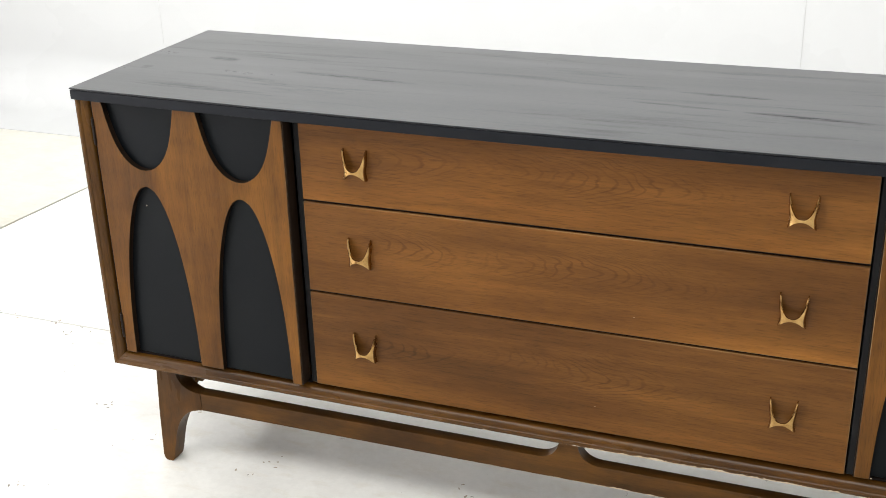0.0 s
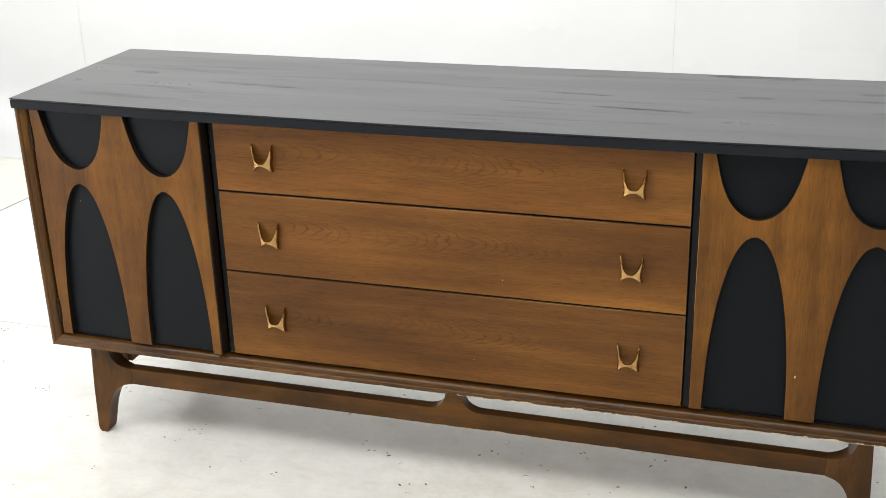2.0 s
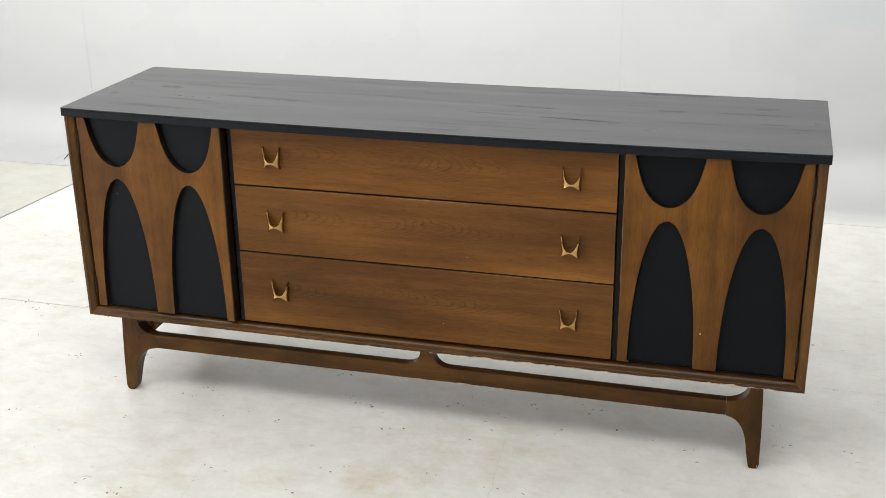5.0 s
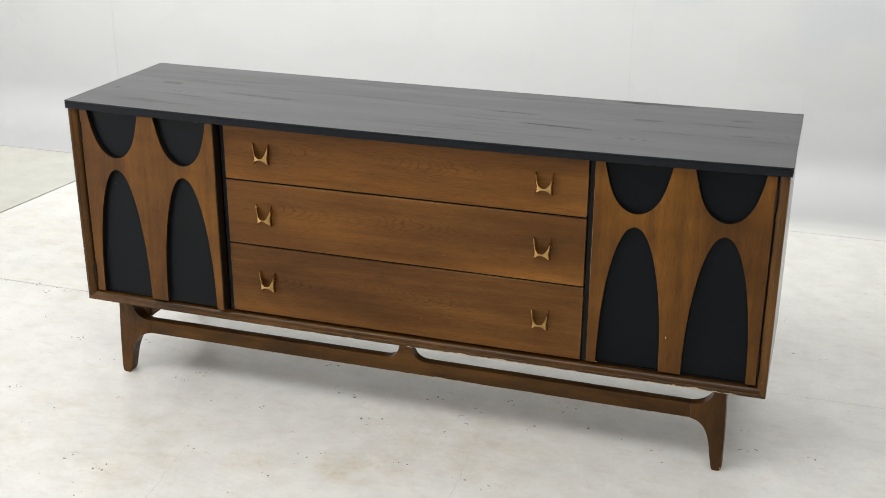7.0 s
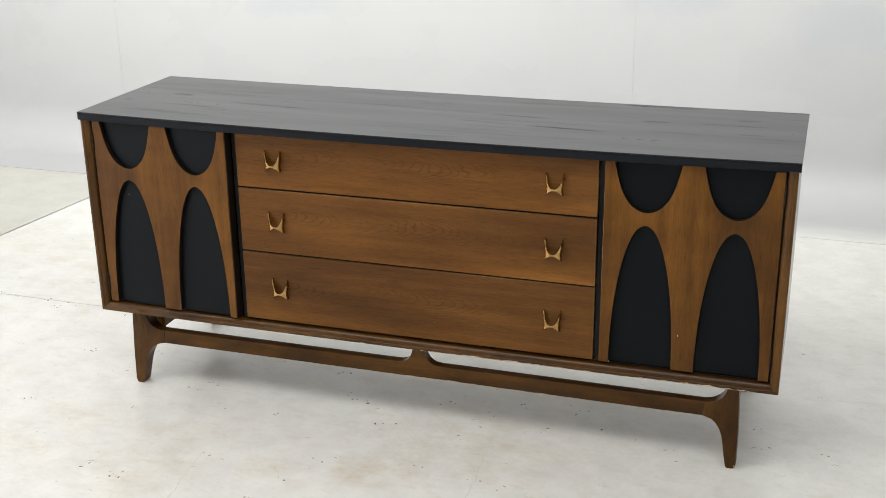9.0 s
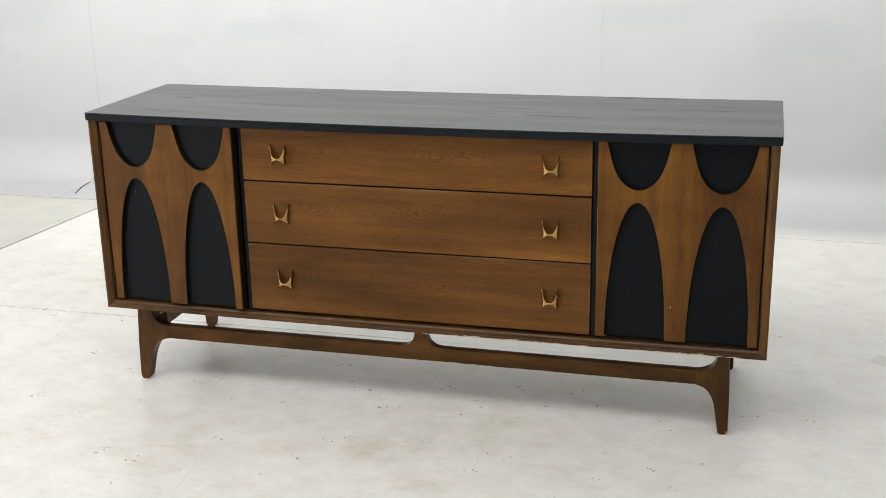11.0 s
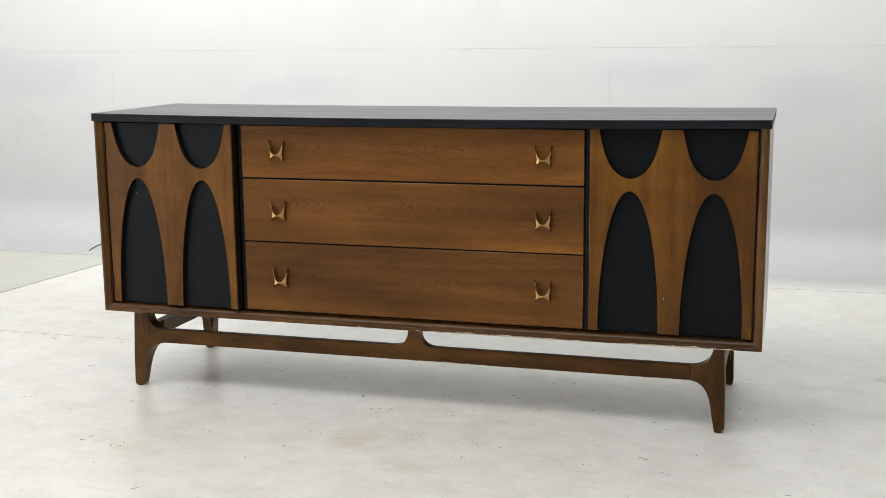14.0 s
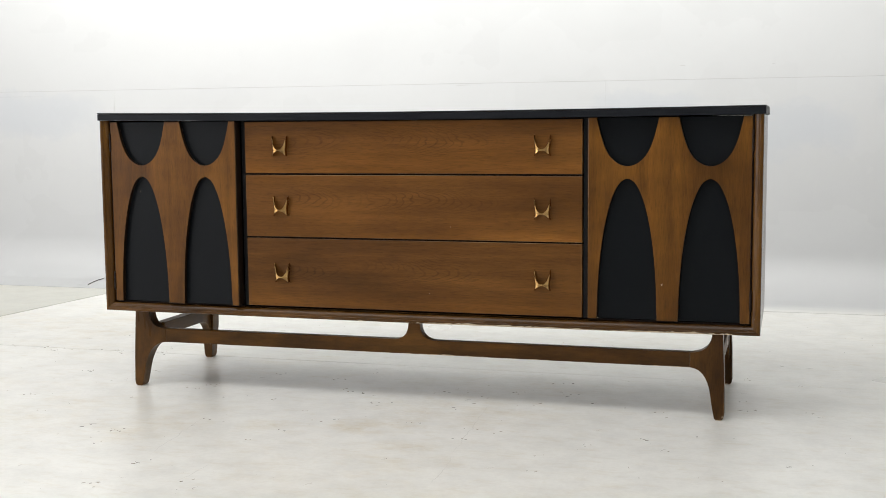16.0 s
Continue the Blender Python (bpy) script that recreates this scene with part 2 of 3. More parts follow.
def lacquer_edge():
    """The top's black front edge, with bright nicks and a painted highlight under the rim."""
    n = Nodes("black_edge_nicks_and_glint")
    cloud = n.noise(n.mapped((9, 9, 40)), 1.0, 3.0)
    worn = n.noise(n.mapped((38, 38, 160), (3.1, 0, 0)), 1.0, 3.0, 0.7)
    area = n.noise(n.mapped((2.4, 2.4, 2.4), (0.7, 0, 0)), 1.0, 1.0)
    near = n.maths("MULTIPLY", n.maths("SUBTRACT", n.axis(2), 0.7795), 60.0)
    nick = n.ramp(n.maths("ADD", n.maths("ADD", worn, near), n.maths("MULTIPLY", area, 0.55)), (1.13, 0.0), (1.16, 1.0))
    colour = n.mix("MIX", cloud, (0.008, 0.009, 0.012), (0.014, 0.016, 0.020))
    # Broken highlight along the rim, painted as short pale strokes.
    rim = n.strokes(((-0.67, 0.7818, -0.50, 0.7822, 0.0011, 0.9), (-0.47, 0.7815, -0.42, 0.7818, 0.0009, 0.8), (-0.36, 0.7822, -0.14, 0.7818, 0.0010, 0.7), (-0.09, 0.7820, 0.03, 0.7822, 0.0010, 0.7)), worn, 1.2, "xz")
    nick = n.maths("MAXIMUM", nick, n.ramp(n.maths("MULTIPLY", rim, n.ramp(worn, (0.40, 0.2), (0.52, 1.0))), (0.15, 0.0), (0.45, 1.0)))
    colour = n.mix("MIX", n.maths("MULTIPLY", nick, 0.60), colour, (0.5, 0.49, 0.47))
    return n.finish(colour, n.ramp(cloud, (0.3, 0.36), (0.7, 0.46)), 0.0, 0.14)


def black_paint(name, value, rough):
    n = Nodes(name)
    grain = n.noise(n.mapped((160, 160, 30)), 1.0, 3.0)
    cloud = n.noise(n.mapped((5, 5, 3)), 1.0, 2.0)
    colour = n.mix("MIX", cloud, tuple(0.75 * v for v in value), tuple(1.25 * v for v in value))
    n.bump(grain, 0.05, 0.0005)
    return n.finish(colour, n.ramp(cloud, (0.3, rough - 0.05), (0.7, rough + 0.07)), 0.0, 0.16)


def brass():
    n = Nodes("aged_brass")
    cloud = n.noise(n.mapped((60, 60, 60), by_random=3.0), 1.0, 3.0)
    brush = n.noise(n.mapped((900, 60, 60)), 1.0, 2.0)
    colour = n.ramp(cloud, (0.3, (0.32, 0.18, 0.062)), (0.7, (0.56, 0.36, 0.145)))
    n.bump(brush, 0.05, 0.0003)
    return n.finish(colour, n.ramp(cloud, (0.3, 0.30), (0.7, 0.17)), 1.0)


def concrete(name, base, warm):
    """White-painted concrete floor: worn film, tan stains, pits, hairline cracks and scratches."""
    n = Nodes(name)
    big = n.noise(n.mapped((0.9, 0.9, 1), (2, 5, 0)), 1.0, 4.0, 0.55, 0.3)
    blotch = n.noise(n.mapped((6, 8, 1), (1, 8, 0)), 1.0, 5.0, 0.65)
    stain = n.ramp(n.noise(n.mapped((1.7, 2.3, 1), (8.1, 3.3, 0)), 1.0, 5.0, 0.66), (0.48, 0.0), (0.72, 1.0))
    trodden = n.ramp(n.maths("ADD", n.maths("MULTIPLY", n.axis(0), 0.4), n.maths("MULTIPLY", n.maths("SUBTRACT", blotch, 0.5), 0.5)), (0.05, 0.8), (0.42, 0.2))
    stain = n.maths("MAXIMUM", n.maths("MULTIPLY", stain, trodden), n.strokes(((-0.15, -0.25, 0.14, -0.22, 0.09, 0.9), (0.0, -0.42, 0.22, -0.38, 0.06, 0.8), (-0.36, -0.31, -0.18, -0.29, 0.06, 0.8), (0.10, -0.12, 0.40, -0.16, 0.07, 0.6)), blotch, 1.4))
    stain = n.maths("MULTIPLY", stain, n.ramp(n.noise(n.mapped((11, 17, 1), (6, 2, 0)), 1.0, 4.0, 0.6), (0.38, 0.12), (0.66, 1.0)))
    mottle = n.noise(n.mapped((9, 9, 1)), 1.0, 5.0, 0.65)
    fine = n.noise(n.mapped((75, 75, 1)), 1.0, 4.0, 0.65)
    swept = n.add("ShaderNodeMapping")
    swept.inputs["Rotation"].default_value, swept.inputs["Scale"].default_value = (0, 0, 0.6), (13, 32, 1)
    n.link(n.place, swept.inputs["Vector"])
    sweep = n.noise(swept.outputs[0], 1.0, 5.0, 0.68, 0.3)
    wear = n.ramp(sweep, (0.52, 0.0), (0.78, 1.0))
    crooked = n.noise(n.mapped((14, 14, 1), (4, 0, 0)), 1.0, 4.0, 0.6)
    split = n.strokes(((-0.42, -0.63, -0.47, -0.26, 0.0016, 0.8), (0.27, -0.67, 0.25, -0.44, 0.0016, 0.8), (0.25, -0.46, 0.21, 0.09, 0.0014, 0.7), (-0.26, -0.79, -0.25, -0.64, 0.0015, 0.7), (-0.17, -0.23, -0.08, -0.14, 0.0014, 0.7)),
                      n.maths("ADD", 0.5, n.maths("MULTIPLY", n.maths("SUBTRACT", crooked, 0.5), 9.0)), 1.2)
    crack = n.maths("MULTIPLY", split, n.ramp(mottle, (0.40, 0.3), (0.58, 1.0)))
    colour = n.mix("MIX", big, tuple(0.94 * b for b in base), tuple(1.05 * b for b in base))
    colour = n.mix("MIX", n.maths("MULTIPLY", stain, n.ramp(blotch, (0.3, 0.25), (0.65, 0.75))), colour, warm)
    colour = n.mix("MULTIPLY", 0.7, colour, n.ramp(mottle, (0.28, 0.87), (0.6, 1.03)))
    colour = n.mix("MULTIPLY", 0.45, colour, n.ramp(fine, (0.3, 0.92), (0.6, 1.02)))
    colour = n.mix("MIX", n.maths("MULTIPLY", wear, 0.40), colour, tuple(0.80 * w + 0.10 for w in warm))
    ochre = n.ramp(n.noise(n.mapped((38, 52, 1), (1, 6, 0)), 1.0, 6.0, 0.75), (0.46, 0.0), (0.78, 1.0))
    colour = n.mix("MIX", n.maths("MULTIPLY", n.maths("MULTIPLY", ochre, stain), 0.75), colour, (0.52, 0.42, 0.26))
    colour = n.mix("MIX", n.maths("MULTIPLY", crack, 0.45), colour, (0.30, 0.28, 0.25))
    n.bump(big, 0.02, 0.004)
    return n.finish(colour, n.ramp(big, (0.3, 0.27), (0.7, 0.34)), 0.0, 0.36)


def white_paint(name, base, marks=(), touched=(), foot_blend=None):
    """Rolled white wall paint with touched-up patches and smudges. Last argument: (near, far, colour) of a ragged blend
    near the floor, towards +x.
    """
    n = Nodes(name)
    cells = n.add("ShaderNodeTexVoronoi")
    cells.distance = "CHEBYCHEV"
    cells.inputs["Scale"].default_value = 2.4
    bent = n.add("ShaderNodeVectorMath")
    n.link(n.mapped((1, 1, 1.5)), bent.inputs[0])
    n.link(n.maths("MULTIPLY", n.noise(n.mapped((4, 4, 4)), 1.0, 3.0), 0.35), bent.inputs[1])
    n.link(bent.outputs[0], cells.inputs["Vector"])
    grey = n.add("ShaderNodeRGBToBW")
    n.link(cells.outputs["Color"], grey.inputs[0])
    patch = n.ramp(grey.outputs[0], (0.30, 0.978), (0.44, 1.0), (0.72, 1.0), (0.82, 0.990))
    smudge = n.noise(n.mapped((1.3, 1.3, 2.0), (3, 3, 3)), 1.0, 4.0, 0.6)
    roll = n.noise(n.mapped((90, 90, 90)), 1.0, 2.0)
    colour = n.mix("MULTIPLY", 1.0, base, patch)
    colour = n.mix("MULTIPLY", 0.6, colour, n.ramp(smudge, (0.32, 0.95), (0.58, 1.0)))
    if marks:
        frayed = n.noise(n.mapped((60, 60, 120)), 1.0, 3.0)
        colour = n.mix("MIX", n.strokes(marks, frayed, 1.2, "xz"), colour, (0.36, 0.35, 0.34))
    if touched:
        uneven = n.noise(n.mapped((5, 5, 7), (2, 0, 4)), 1.0, 4.0, 0.65)
        colour = n.mix("MIX", n.strokes(touched, uneven, 2.5, "xz"), colour, tuple(f * b for f, b in zip((0.85, 0.885, 0.945), base)))
    if foot_blend:
        near, far, over = foot_blend
        blend_fray = n.maths("MULTIPLY", n.maths("SUBTRACT", n.noise(n.mapped((5, 16, 16), (1, 2, 0)), 1.0, 4.0, 0.6), 0.5), 0.5)
        reach = n.maths("ADD", n.maths("DIVIDE", n.maths("SUBTRACT", far, n.axis(1)), far - near), blend_fray)
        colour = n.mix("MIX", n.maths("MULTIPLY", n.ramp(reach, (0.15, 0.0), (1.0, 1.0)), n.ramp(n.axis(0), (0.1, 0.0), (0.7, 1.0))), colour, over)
    n.bump(roll, 0.08, 0.0008)
    return n.finish(colour, n.ramp(smudge, (0.3, 0.42), (0.7, 0.58)))


top_black = lacquer_top()
edge_black = lacquer_edge()
panel_black = black_paint("black_door_panel", (0.0022, 0.0036, 0.0052), 0.5)
stile_black = black_paint("black_stile", (0.009, 0.009, 0.010), 0.42)
# Carcase brown, taken near black to paint the shade in the gaps too.
inner_dark = black_paint("dark_carcase_and_gap_shade", (0.007, 0.0035, 0.0025), 0.8)
hinge_metal = black_paint("dark_bronze_hinge", (0.018, 0.012, 0.009), 0.4)
brass_metal = brass()
floor_white = concrete("white_painted_concrete", (0.802, 0.798, 0.766), (0.64, 0.56, 0.40))
floor_tan = concrete("worn_tan_concrete", (0.60, 0.597, 0.545), (0.52, 0.465, 0.36))
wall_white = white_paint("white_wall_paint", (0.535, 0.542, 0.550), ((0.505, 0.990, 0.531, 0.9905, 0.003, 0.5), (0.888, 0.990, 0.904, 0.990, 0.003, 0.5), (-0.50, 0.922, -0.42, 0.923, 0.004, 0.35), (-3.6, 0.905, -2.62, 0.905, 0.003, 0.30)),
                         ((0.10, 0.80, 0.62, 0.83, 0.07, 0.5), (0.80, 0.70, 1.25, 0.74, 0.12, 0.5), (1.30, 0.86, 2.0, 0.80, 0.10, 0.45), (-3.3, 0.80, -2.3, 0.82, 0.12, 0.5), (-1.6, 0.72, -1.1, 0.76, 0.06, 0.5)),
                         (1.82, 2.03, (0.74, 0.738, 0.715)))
filler_grey = white_paint("grey_joint_filler", (0.45, 0.45, 0.45))
room_white = white_paint("white_room_paint", (0.76, 0.76, 0.76))
edge_dark = black_paint("dark_stained_edge", (0.016, 0.009, 0.005), 0.5)


# ---- mesh helpers ----
def mesh_of(bm, name, material, smooth=None):
    bmesh.ops.recalc_face_normals(bm, faces=bm.faces)
    data = bpy.data.meshes.new(name)
    bm.to_mesh(data)
    bm.free()
    data.materials.append(material)
    if smooth:
        data.set_sharp_from_angle(angle=radians(smooth))
        data.shade_smooth()
        data.set_sharp_from_angle(angle=radians(smooth))
    return data


def part(name, bm, material, parent=None, label="", smooth=None):
    ob = new(name, mesh_of(bm, name, material, smooth))
    ob.parent = parent
    return tagged(ob, label)


def box(lo, hi, bevel=0.0, steps=2, bm=None):
    bm = bm or bmesh.new()
    made = bmesh.ops.create_cube(bm, size=1)["verts"]
    for v in made:
        v.co = [lo[i] + (v.co[i] + 0.5) * (hi[i] - lo[i]) for i in range(3)]
    if bevel:
        edges = {e for v in made for e in v.link_edges}
        bmesh.ops.bevel(bm, geom=list(edges), offset=bevel, segments=steps, affect="EDGES", profile=0.5)
    return bm


def prism(outline, y0, y1, bevel=0.0, steps=2, bm=None):
    """A flat outline in x and z, extruded from y0 (front) to y1, with its front and back edges eased."""
    bm = bm or bmesh.new()
    front = [bm.verts.new((x, y0, z)) for x, z in outline]
    back = [bm.verts.new((x, y1, z)) for x, z in outline]
    bm.faces.new(front)
    bm.faces.new(back[::-1])
    count = len(outline)
    for i in range(count):
        bm.faces.new((front[i], back[i], back[(i + 1) % count], front[(i + 1) % count]))
    if bevel:
        rims = [e for e in bm.edges if abs(e.verts[0].co.y - e.verts[1].co.y) < 1e-7]
        bmesh.ops.bevel(bm, geom=rims, offset=bevel, segments=steps, affect="EDGES", profile=0.5)
    return bm


def cylinder(radius, z0, z1, sides=12, bm=None):
    bm = bm or bmesh.new()
    made = bmesh.ops.create_cone(bm, cap_ends=True, segments=sides, radius1=radius, radius2=radius, depth=z1 - z0)["verts"]
    bmesh.ops.translate(bm, verts=made, vec=(0, 0, (z0 + z1) / 2))
    return bm


def curve(p0, p1, p2, steps=8):
    """Points of a soft corner from p0 to p2, pulled towards p1."""
    out = []
    for i in range(steps + 1):
        t = i / steps
        out.append(tuple((1 - t) ** 2 * a + 2 * t * (1 - t) * b + t * t * c for a, b, c in zip(p0, p1, p2)))
    return out


# ---- floor, backdrop and room ----
WALL_Y, COVE, SHEET_Y, SEAM_Z = 2.253, 0.20, 1.82, 0.929
X0, X1, Y0, Y1, CEIL = -4.7, 4.2, -8.5, 2.32, 3.6
JOINT_Y, GAP, SIDE_GAP = 0.4825, 0.0050, 0.0100

floor = tagged(part("floor", box((X0 - 0.1, Y0 - 0.1, -0.20), (X1 + 0.1, Y1 + 0.1, -0.032)), floor_tan), "white-painted worn concrete studio floor", "floor", kind="structure")


def slab(corners, material, label):
    bm = bmesh.new()
    low = [bm.verts.new((x, y, -0.032)) for x, y in corners]
    high = [bm.verts.new((x, y, 0.0)) for x, y in corners]
    bm.faces.new(high)
    count = len(corners)
    for i in range(count):
        bm.faces.new((low[i], low[(i + 1) % count], high[(i + 1) % count], high[i]))
    bmesh.ops.bevel(bm, geom=[e for e in bm.edges if e.verts[0].co.z == 0 == e.verts[1].co.z], offset=0.0007, segments=1, affect="EDGES")
    return part("concrete_slab", bm, material, floor, label)


def joint(x, past=0.0):
    """The saw-cut joint's place along y, which runs a little askew."""
    return JOINT_Y + 0.0020 * x + past


slab([(X0, Y0), (X1, Y0), (X1, joint(X1)), (X0, joint(X0))], floor_white, "white-painted concrete slab with scuffs and tan stains")
slab([(-2.085, joint(-2.085, GAP)), (-0.7, joint(-0.7, 0.0035)), (0.2, joint(0.2, 0.0007)), (X1, joint(X1, 0.0003)), (X1, Y1), (-1.92, Y1)], floor_white, "white-painted concrete slab behind a saw-cut joint")
slab([(X0, joint(X0, GAP)), (-2.085 - SIDE_GAP, joint(-2.085, GAP)), (-1.92 - SIDE_GAP, Y1), (X0, Y1)], floor_tan, "duller tan-grey concrete slab")

wall_north = tagged(part("wall_north", box((X0 - 0.1, WALL_Y + 0.012, 0), (X1 + 0.1, WALL_Y + 0.16, CEIL)), wall_white), "white painted studio backdrop wall curving into the floor", "wall", kind="structure")


def cove_sheet(x0, x1):
    """A thin sheet that lies on the floor before the wall, then bends and runs up it."""
    line = [(SHEET_Y, 0.0022, 0.0), (WALL_Y - COVE - 0.08, 0.004, 0.0)]
    line += [(WALL_Y - COVE + COVE * math.sin(a), 0.004 + COVE - COVE * math.cos(a), a) for a in np.linspace(0.0, math.pi / 2, 15)]
    line += [(WALL_Y, 0.004 + COVE + (SEAM_Z - COVE - 0.004) * k / 3, math.pi / 2) for k in (1, 2, 3)]
    bm = bmesh.new()
    rows = []
    for y, z, a in line:
        thick = 0.0018 if z < 0.003 else 0.0035
        out = (math.sin(a) * thick, -math.cos(a) * thick)
        rows.append([bm.verts.new((x, y + dy, max(z + dz, 0.0003))) for x in (x0, x1) for dy, dz in ((0, 0), out)])
    for a, b in zip(rows, rows[1:]):
        for i, j in ((0, 2), (2, 3), (3, 1), (1, 0)):
            bm.faces.new((a[i], a[j], b[j], b[i]))
    bm.faces.new([rows[0][i] for i in (0, 1, 3, 2)])
    bm.faces.new([rows[-1][i] for i in (0, 2, 3, 1)])
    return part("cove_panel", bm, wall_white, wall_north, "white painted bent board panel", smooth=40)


PANELS = (X0, -2.2600, 0.1855, 2.6200, X1)
for left, right in zip(PANELS, PANELS[1:]):
    cove_sheet(left + 0.0007, right - 0.0007)
part("upper_panel", box((X0, WALL_Y, SEAM_Z + 0.0016), (X1, WALL_Y + 0.0115, CEIL - 0.002), 0.001, 1), wall_white, wall_north, "white painted upper wall board")
# Filler in the joints, painted over and a little recessed.
part("joint_filler", box((X0, WALL_Y + 0.0006, SEAM_Z - 0.001), (X1, WALL_Y + 0.0034, SEAM_Z + 0.0034)), filler_grey, wall_north, "painted filler in the level joint")
for x in PANELS[1:-1]:
    part("joint_filler", box((x - 0.0016, WALL_Y + 0.0009, 0.26), (x + 0.0016, WALL_Y + 0.0034, SEAM_Z - 0.001)), filler_grey, wall_north, "painted filler in an upright joint")


def pierced(lo, hi, axis, a0, a1, z0, z1):
    """A wall with one opening right through it, a0 to a1 along the axis."""
    bm = bmesh.new()
    for b0, b1, h0, h1 in ((lo[axis], a0, lo[2], hi[2]), (a1, hi[axis], lo[2], hi[2]), (a0, a1, lo[2], z0), (a0, a1, z1, hi[2])):
        low, high = list(lo), list(hi)
        low[axis], high[axis], low[2], high[2] = b0, b1, h0, h1
        box(low, high, bm=bm)
    return bm


tagged(part("wall_west", pierced((X0 - 0.15, Y0, 0.0), (X0, Y1, CEIL), 1, -4.65, -1.15, 0.3, 2.6), room_white), "plain white painted studio wall with a wide opening", "wall", kind="structure")
tagged(part("wall_east", box((X1, Y0, 0.0), (X1 + 0.15, Y1, CEIL)), room_white), "plain white painted studio wall", "wall", kind="structure")
tagged(part("wall_south", box((X0, Y0 - 0.15, 0.0), (X1, Y0, CEIL)), room_white), "plain white painted studio wall", "wall", kind="structure")
tagged(part("ceiling", box((X0 - 0.1, Y0 - 0.1, CEIL), (X1 + 0.1, Y1 + 0.1, CEIL + 0.15)), room_white), "plain white painted studio ceiling", "ceiling", kind="structure")


# ---- the sideboard ----
sideboard = tagged(new("sideboard"), "mid-century walnut sideboard with worn black top and brass pulls", "sideboard")
HALF, LEFT, DEPTH, TOP_Z0, TOP_Z1 = 0.915, 0.9185, 0.478, 0.7655, 0.787
CASE, CASE_LEFT, BASE_Z, FRONT = 0.910, 0.915, 0.222, 0.015
DOOR_IN, DOOR_OUT, DOOR_LEFT, DOOR_Z0, DOOR_Z1 = 0.482, 0.8838, 0.8865, 0.2495, 0.7605

BOW, SAG, LOW_SAG = 0.0059, 0.0058, 0.0026


def middle(x):
    """1 in the middle of the sideboard, 0 at its ends."""
    return max(0.0, 1 - (x / 0.9165) ** 2)


def settled(bm, bow, sag):
    """Cuts a long piece across and lets it bow forward and sag towards its middle."""
    for x in np.linspace(-0.86, 0.86, 23):
        bmesh.ops.bisect_plane(bm, geom=bm.verts[:] + bm.edges[:] + bm.faces[:], plane_co=(x, 0, 0), plane_no=(1, 0, 0))
    for v in bm.verts:
        k = middle(v.co.x)
        v.co.y -= bow * k * max(0.0, 1 - v.co.y / DEPTH)
        v.co.z -= sag * k * (1 - 0.5 * min(1.0, max(0.0, v.co.y / DEPTH)))
    return bm


part("top", settled(box((-LEFT, 0.0, TOP_Z1 - 0.0030), (HALF, DEPTH, TOP_Z1), 0.0009, 2), BOW, SAG), top_black, sideboard, "scuffed black lacquered top sheet", smooth=18)
part("top_edge", settled(box((-LEFT + 0.0006, 0.0006, TOP_Z0), (HALF - 0.0006, DEPTH - 0.0006, TOP_Z1 - 0.0040), 0.0012, 2), BOW, SAG), edge_black, sideboard, "black edge of the top with nicks and a painted glint", smooth=18)
part("top_core", settled(box((-LEFT + 0.003, 0.003, TOP_Z1 - 0.0041), (HALF - 0.003, DEPTH - 0.003, TOP_Z1 - 0.0029)), BOW, SAG), edge_dark, sideboard)
for sign in (-1, 1):
    edge = CASE if sign > 0 else CASE_LEFT
    xa, xb = sorted((sign * edge, sign * (edge - 0.020)))
    part("side_panel", box((xa, 0.032, BASE_Z + 0.002), (xb, 0.468, TOP_Z0 - 0.0005), 0.001, 1), side_wood, sideboard, "walnut side panel with a satin sheen")
part("bottom_panel", box((-CASE + 0.0205, 0.034, BASE_Z + 0.003), (CASE - 0.0205, 0.455, BASE_Z + 0.022)), cross_wood, sideboard)
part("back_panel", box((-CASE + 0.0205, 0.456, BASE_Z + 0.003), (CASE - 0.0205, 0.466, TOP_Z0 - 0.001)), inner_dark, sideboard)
for sign in (-1, 1):
    xa, xb = sorted((sign * 0.4695, sign * 0.4815))
    part("stile", box((xa, 0.022, BASE_Z + 0.0265), (xb, 0.40, TOP_Z0 - 0.0048), 0.0012, 1), stile_black, sideboard, "black painted divider")

# The front frame: a rounded lip outside that falls back to the doors, mitred in the corners.
PROFILE = [(0.0, 0.0335), (0.0, 0.0085), (0.0010, 0.0062), (0.0035, 0.005), (0.0075, 0.0052), (0.0092, 0.0062), (0.0101, 0.0079), (0.0114, 0.0083), (0.0160, 0.0106), (0.0200, 0.0138), (0.0222, 0.0172), (0.0225, 0.0335)]


def moulding(ends):
    """ends: two functions that give a place in x and z for a distance inwards from the outer edge."""
    bm = bmesh.new()
    loops = []
    for end in ends:
        loops.append([bm.verts.new((end(w)[0], y, end(w)[1])) for w, y in PROFILE])
    count = len(PROFILE)
    for i in range(count):
        bm.faces.new((loops[0][i], loops[0][(i + 1) % count], loops[1][(i + 1) % count], loops[1][i]))
    bm.faces.new(loops[0])
    bm.faces.new(loops[1][::-1])
    return bm


def lower_left(w):
    return (-CASE_LEFT + w, BASE_Z + w)


def lower_right(w):
    return (CASE - w, BASE_Z + w)


part("bottom_moulding", settled(moulding((lower_left, lower_right)), 0.0, LOW_SAG), frame_wood_x, sideboard, "dark walnut moulding with a chipped lower edge", smooth=35)
part("side_moulding", moulding((lower_left, lambda w: (-CASE_LEFT + w, TOP_Z0 - 0.0005))), frame_wood_z, sideboard, "dark walnut moulding", smooth=35)
part("side_moulding", moulding((lower_right, lambda w: (CASE - w, TOP_Z0 - 0.0005))), frame_wood_z, sideboard, "dark walnut moulding", smooth=35)
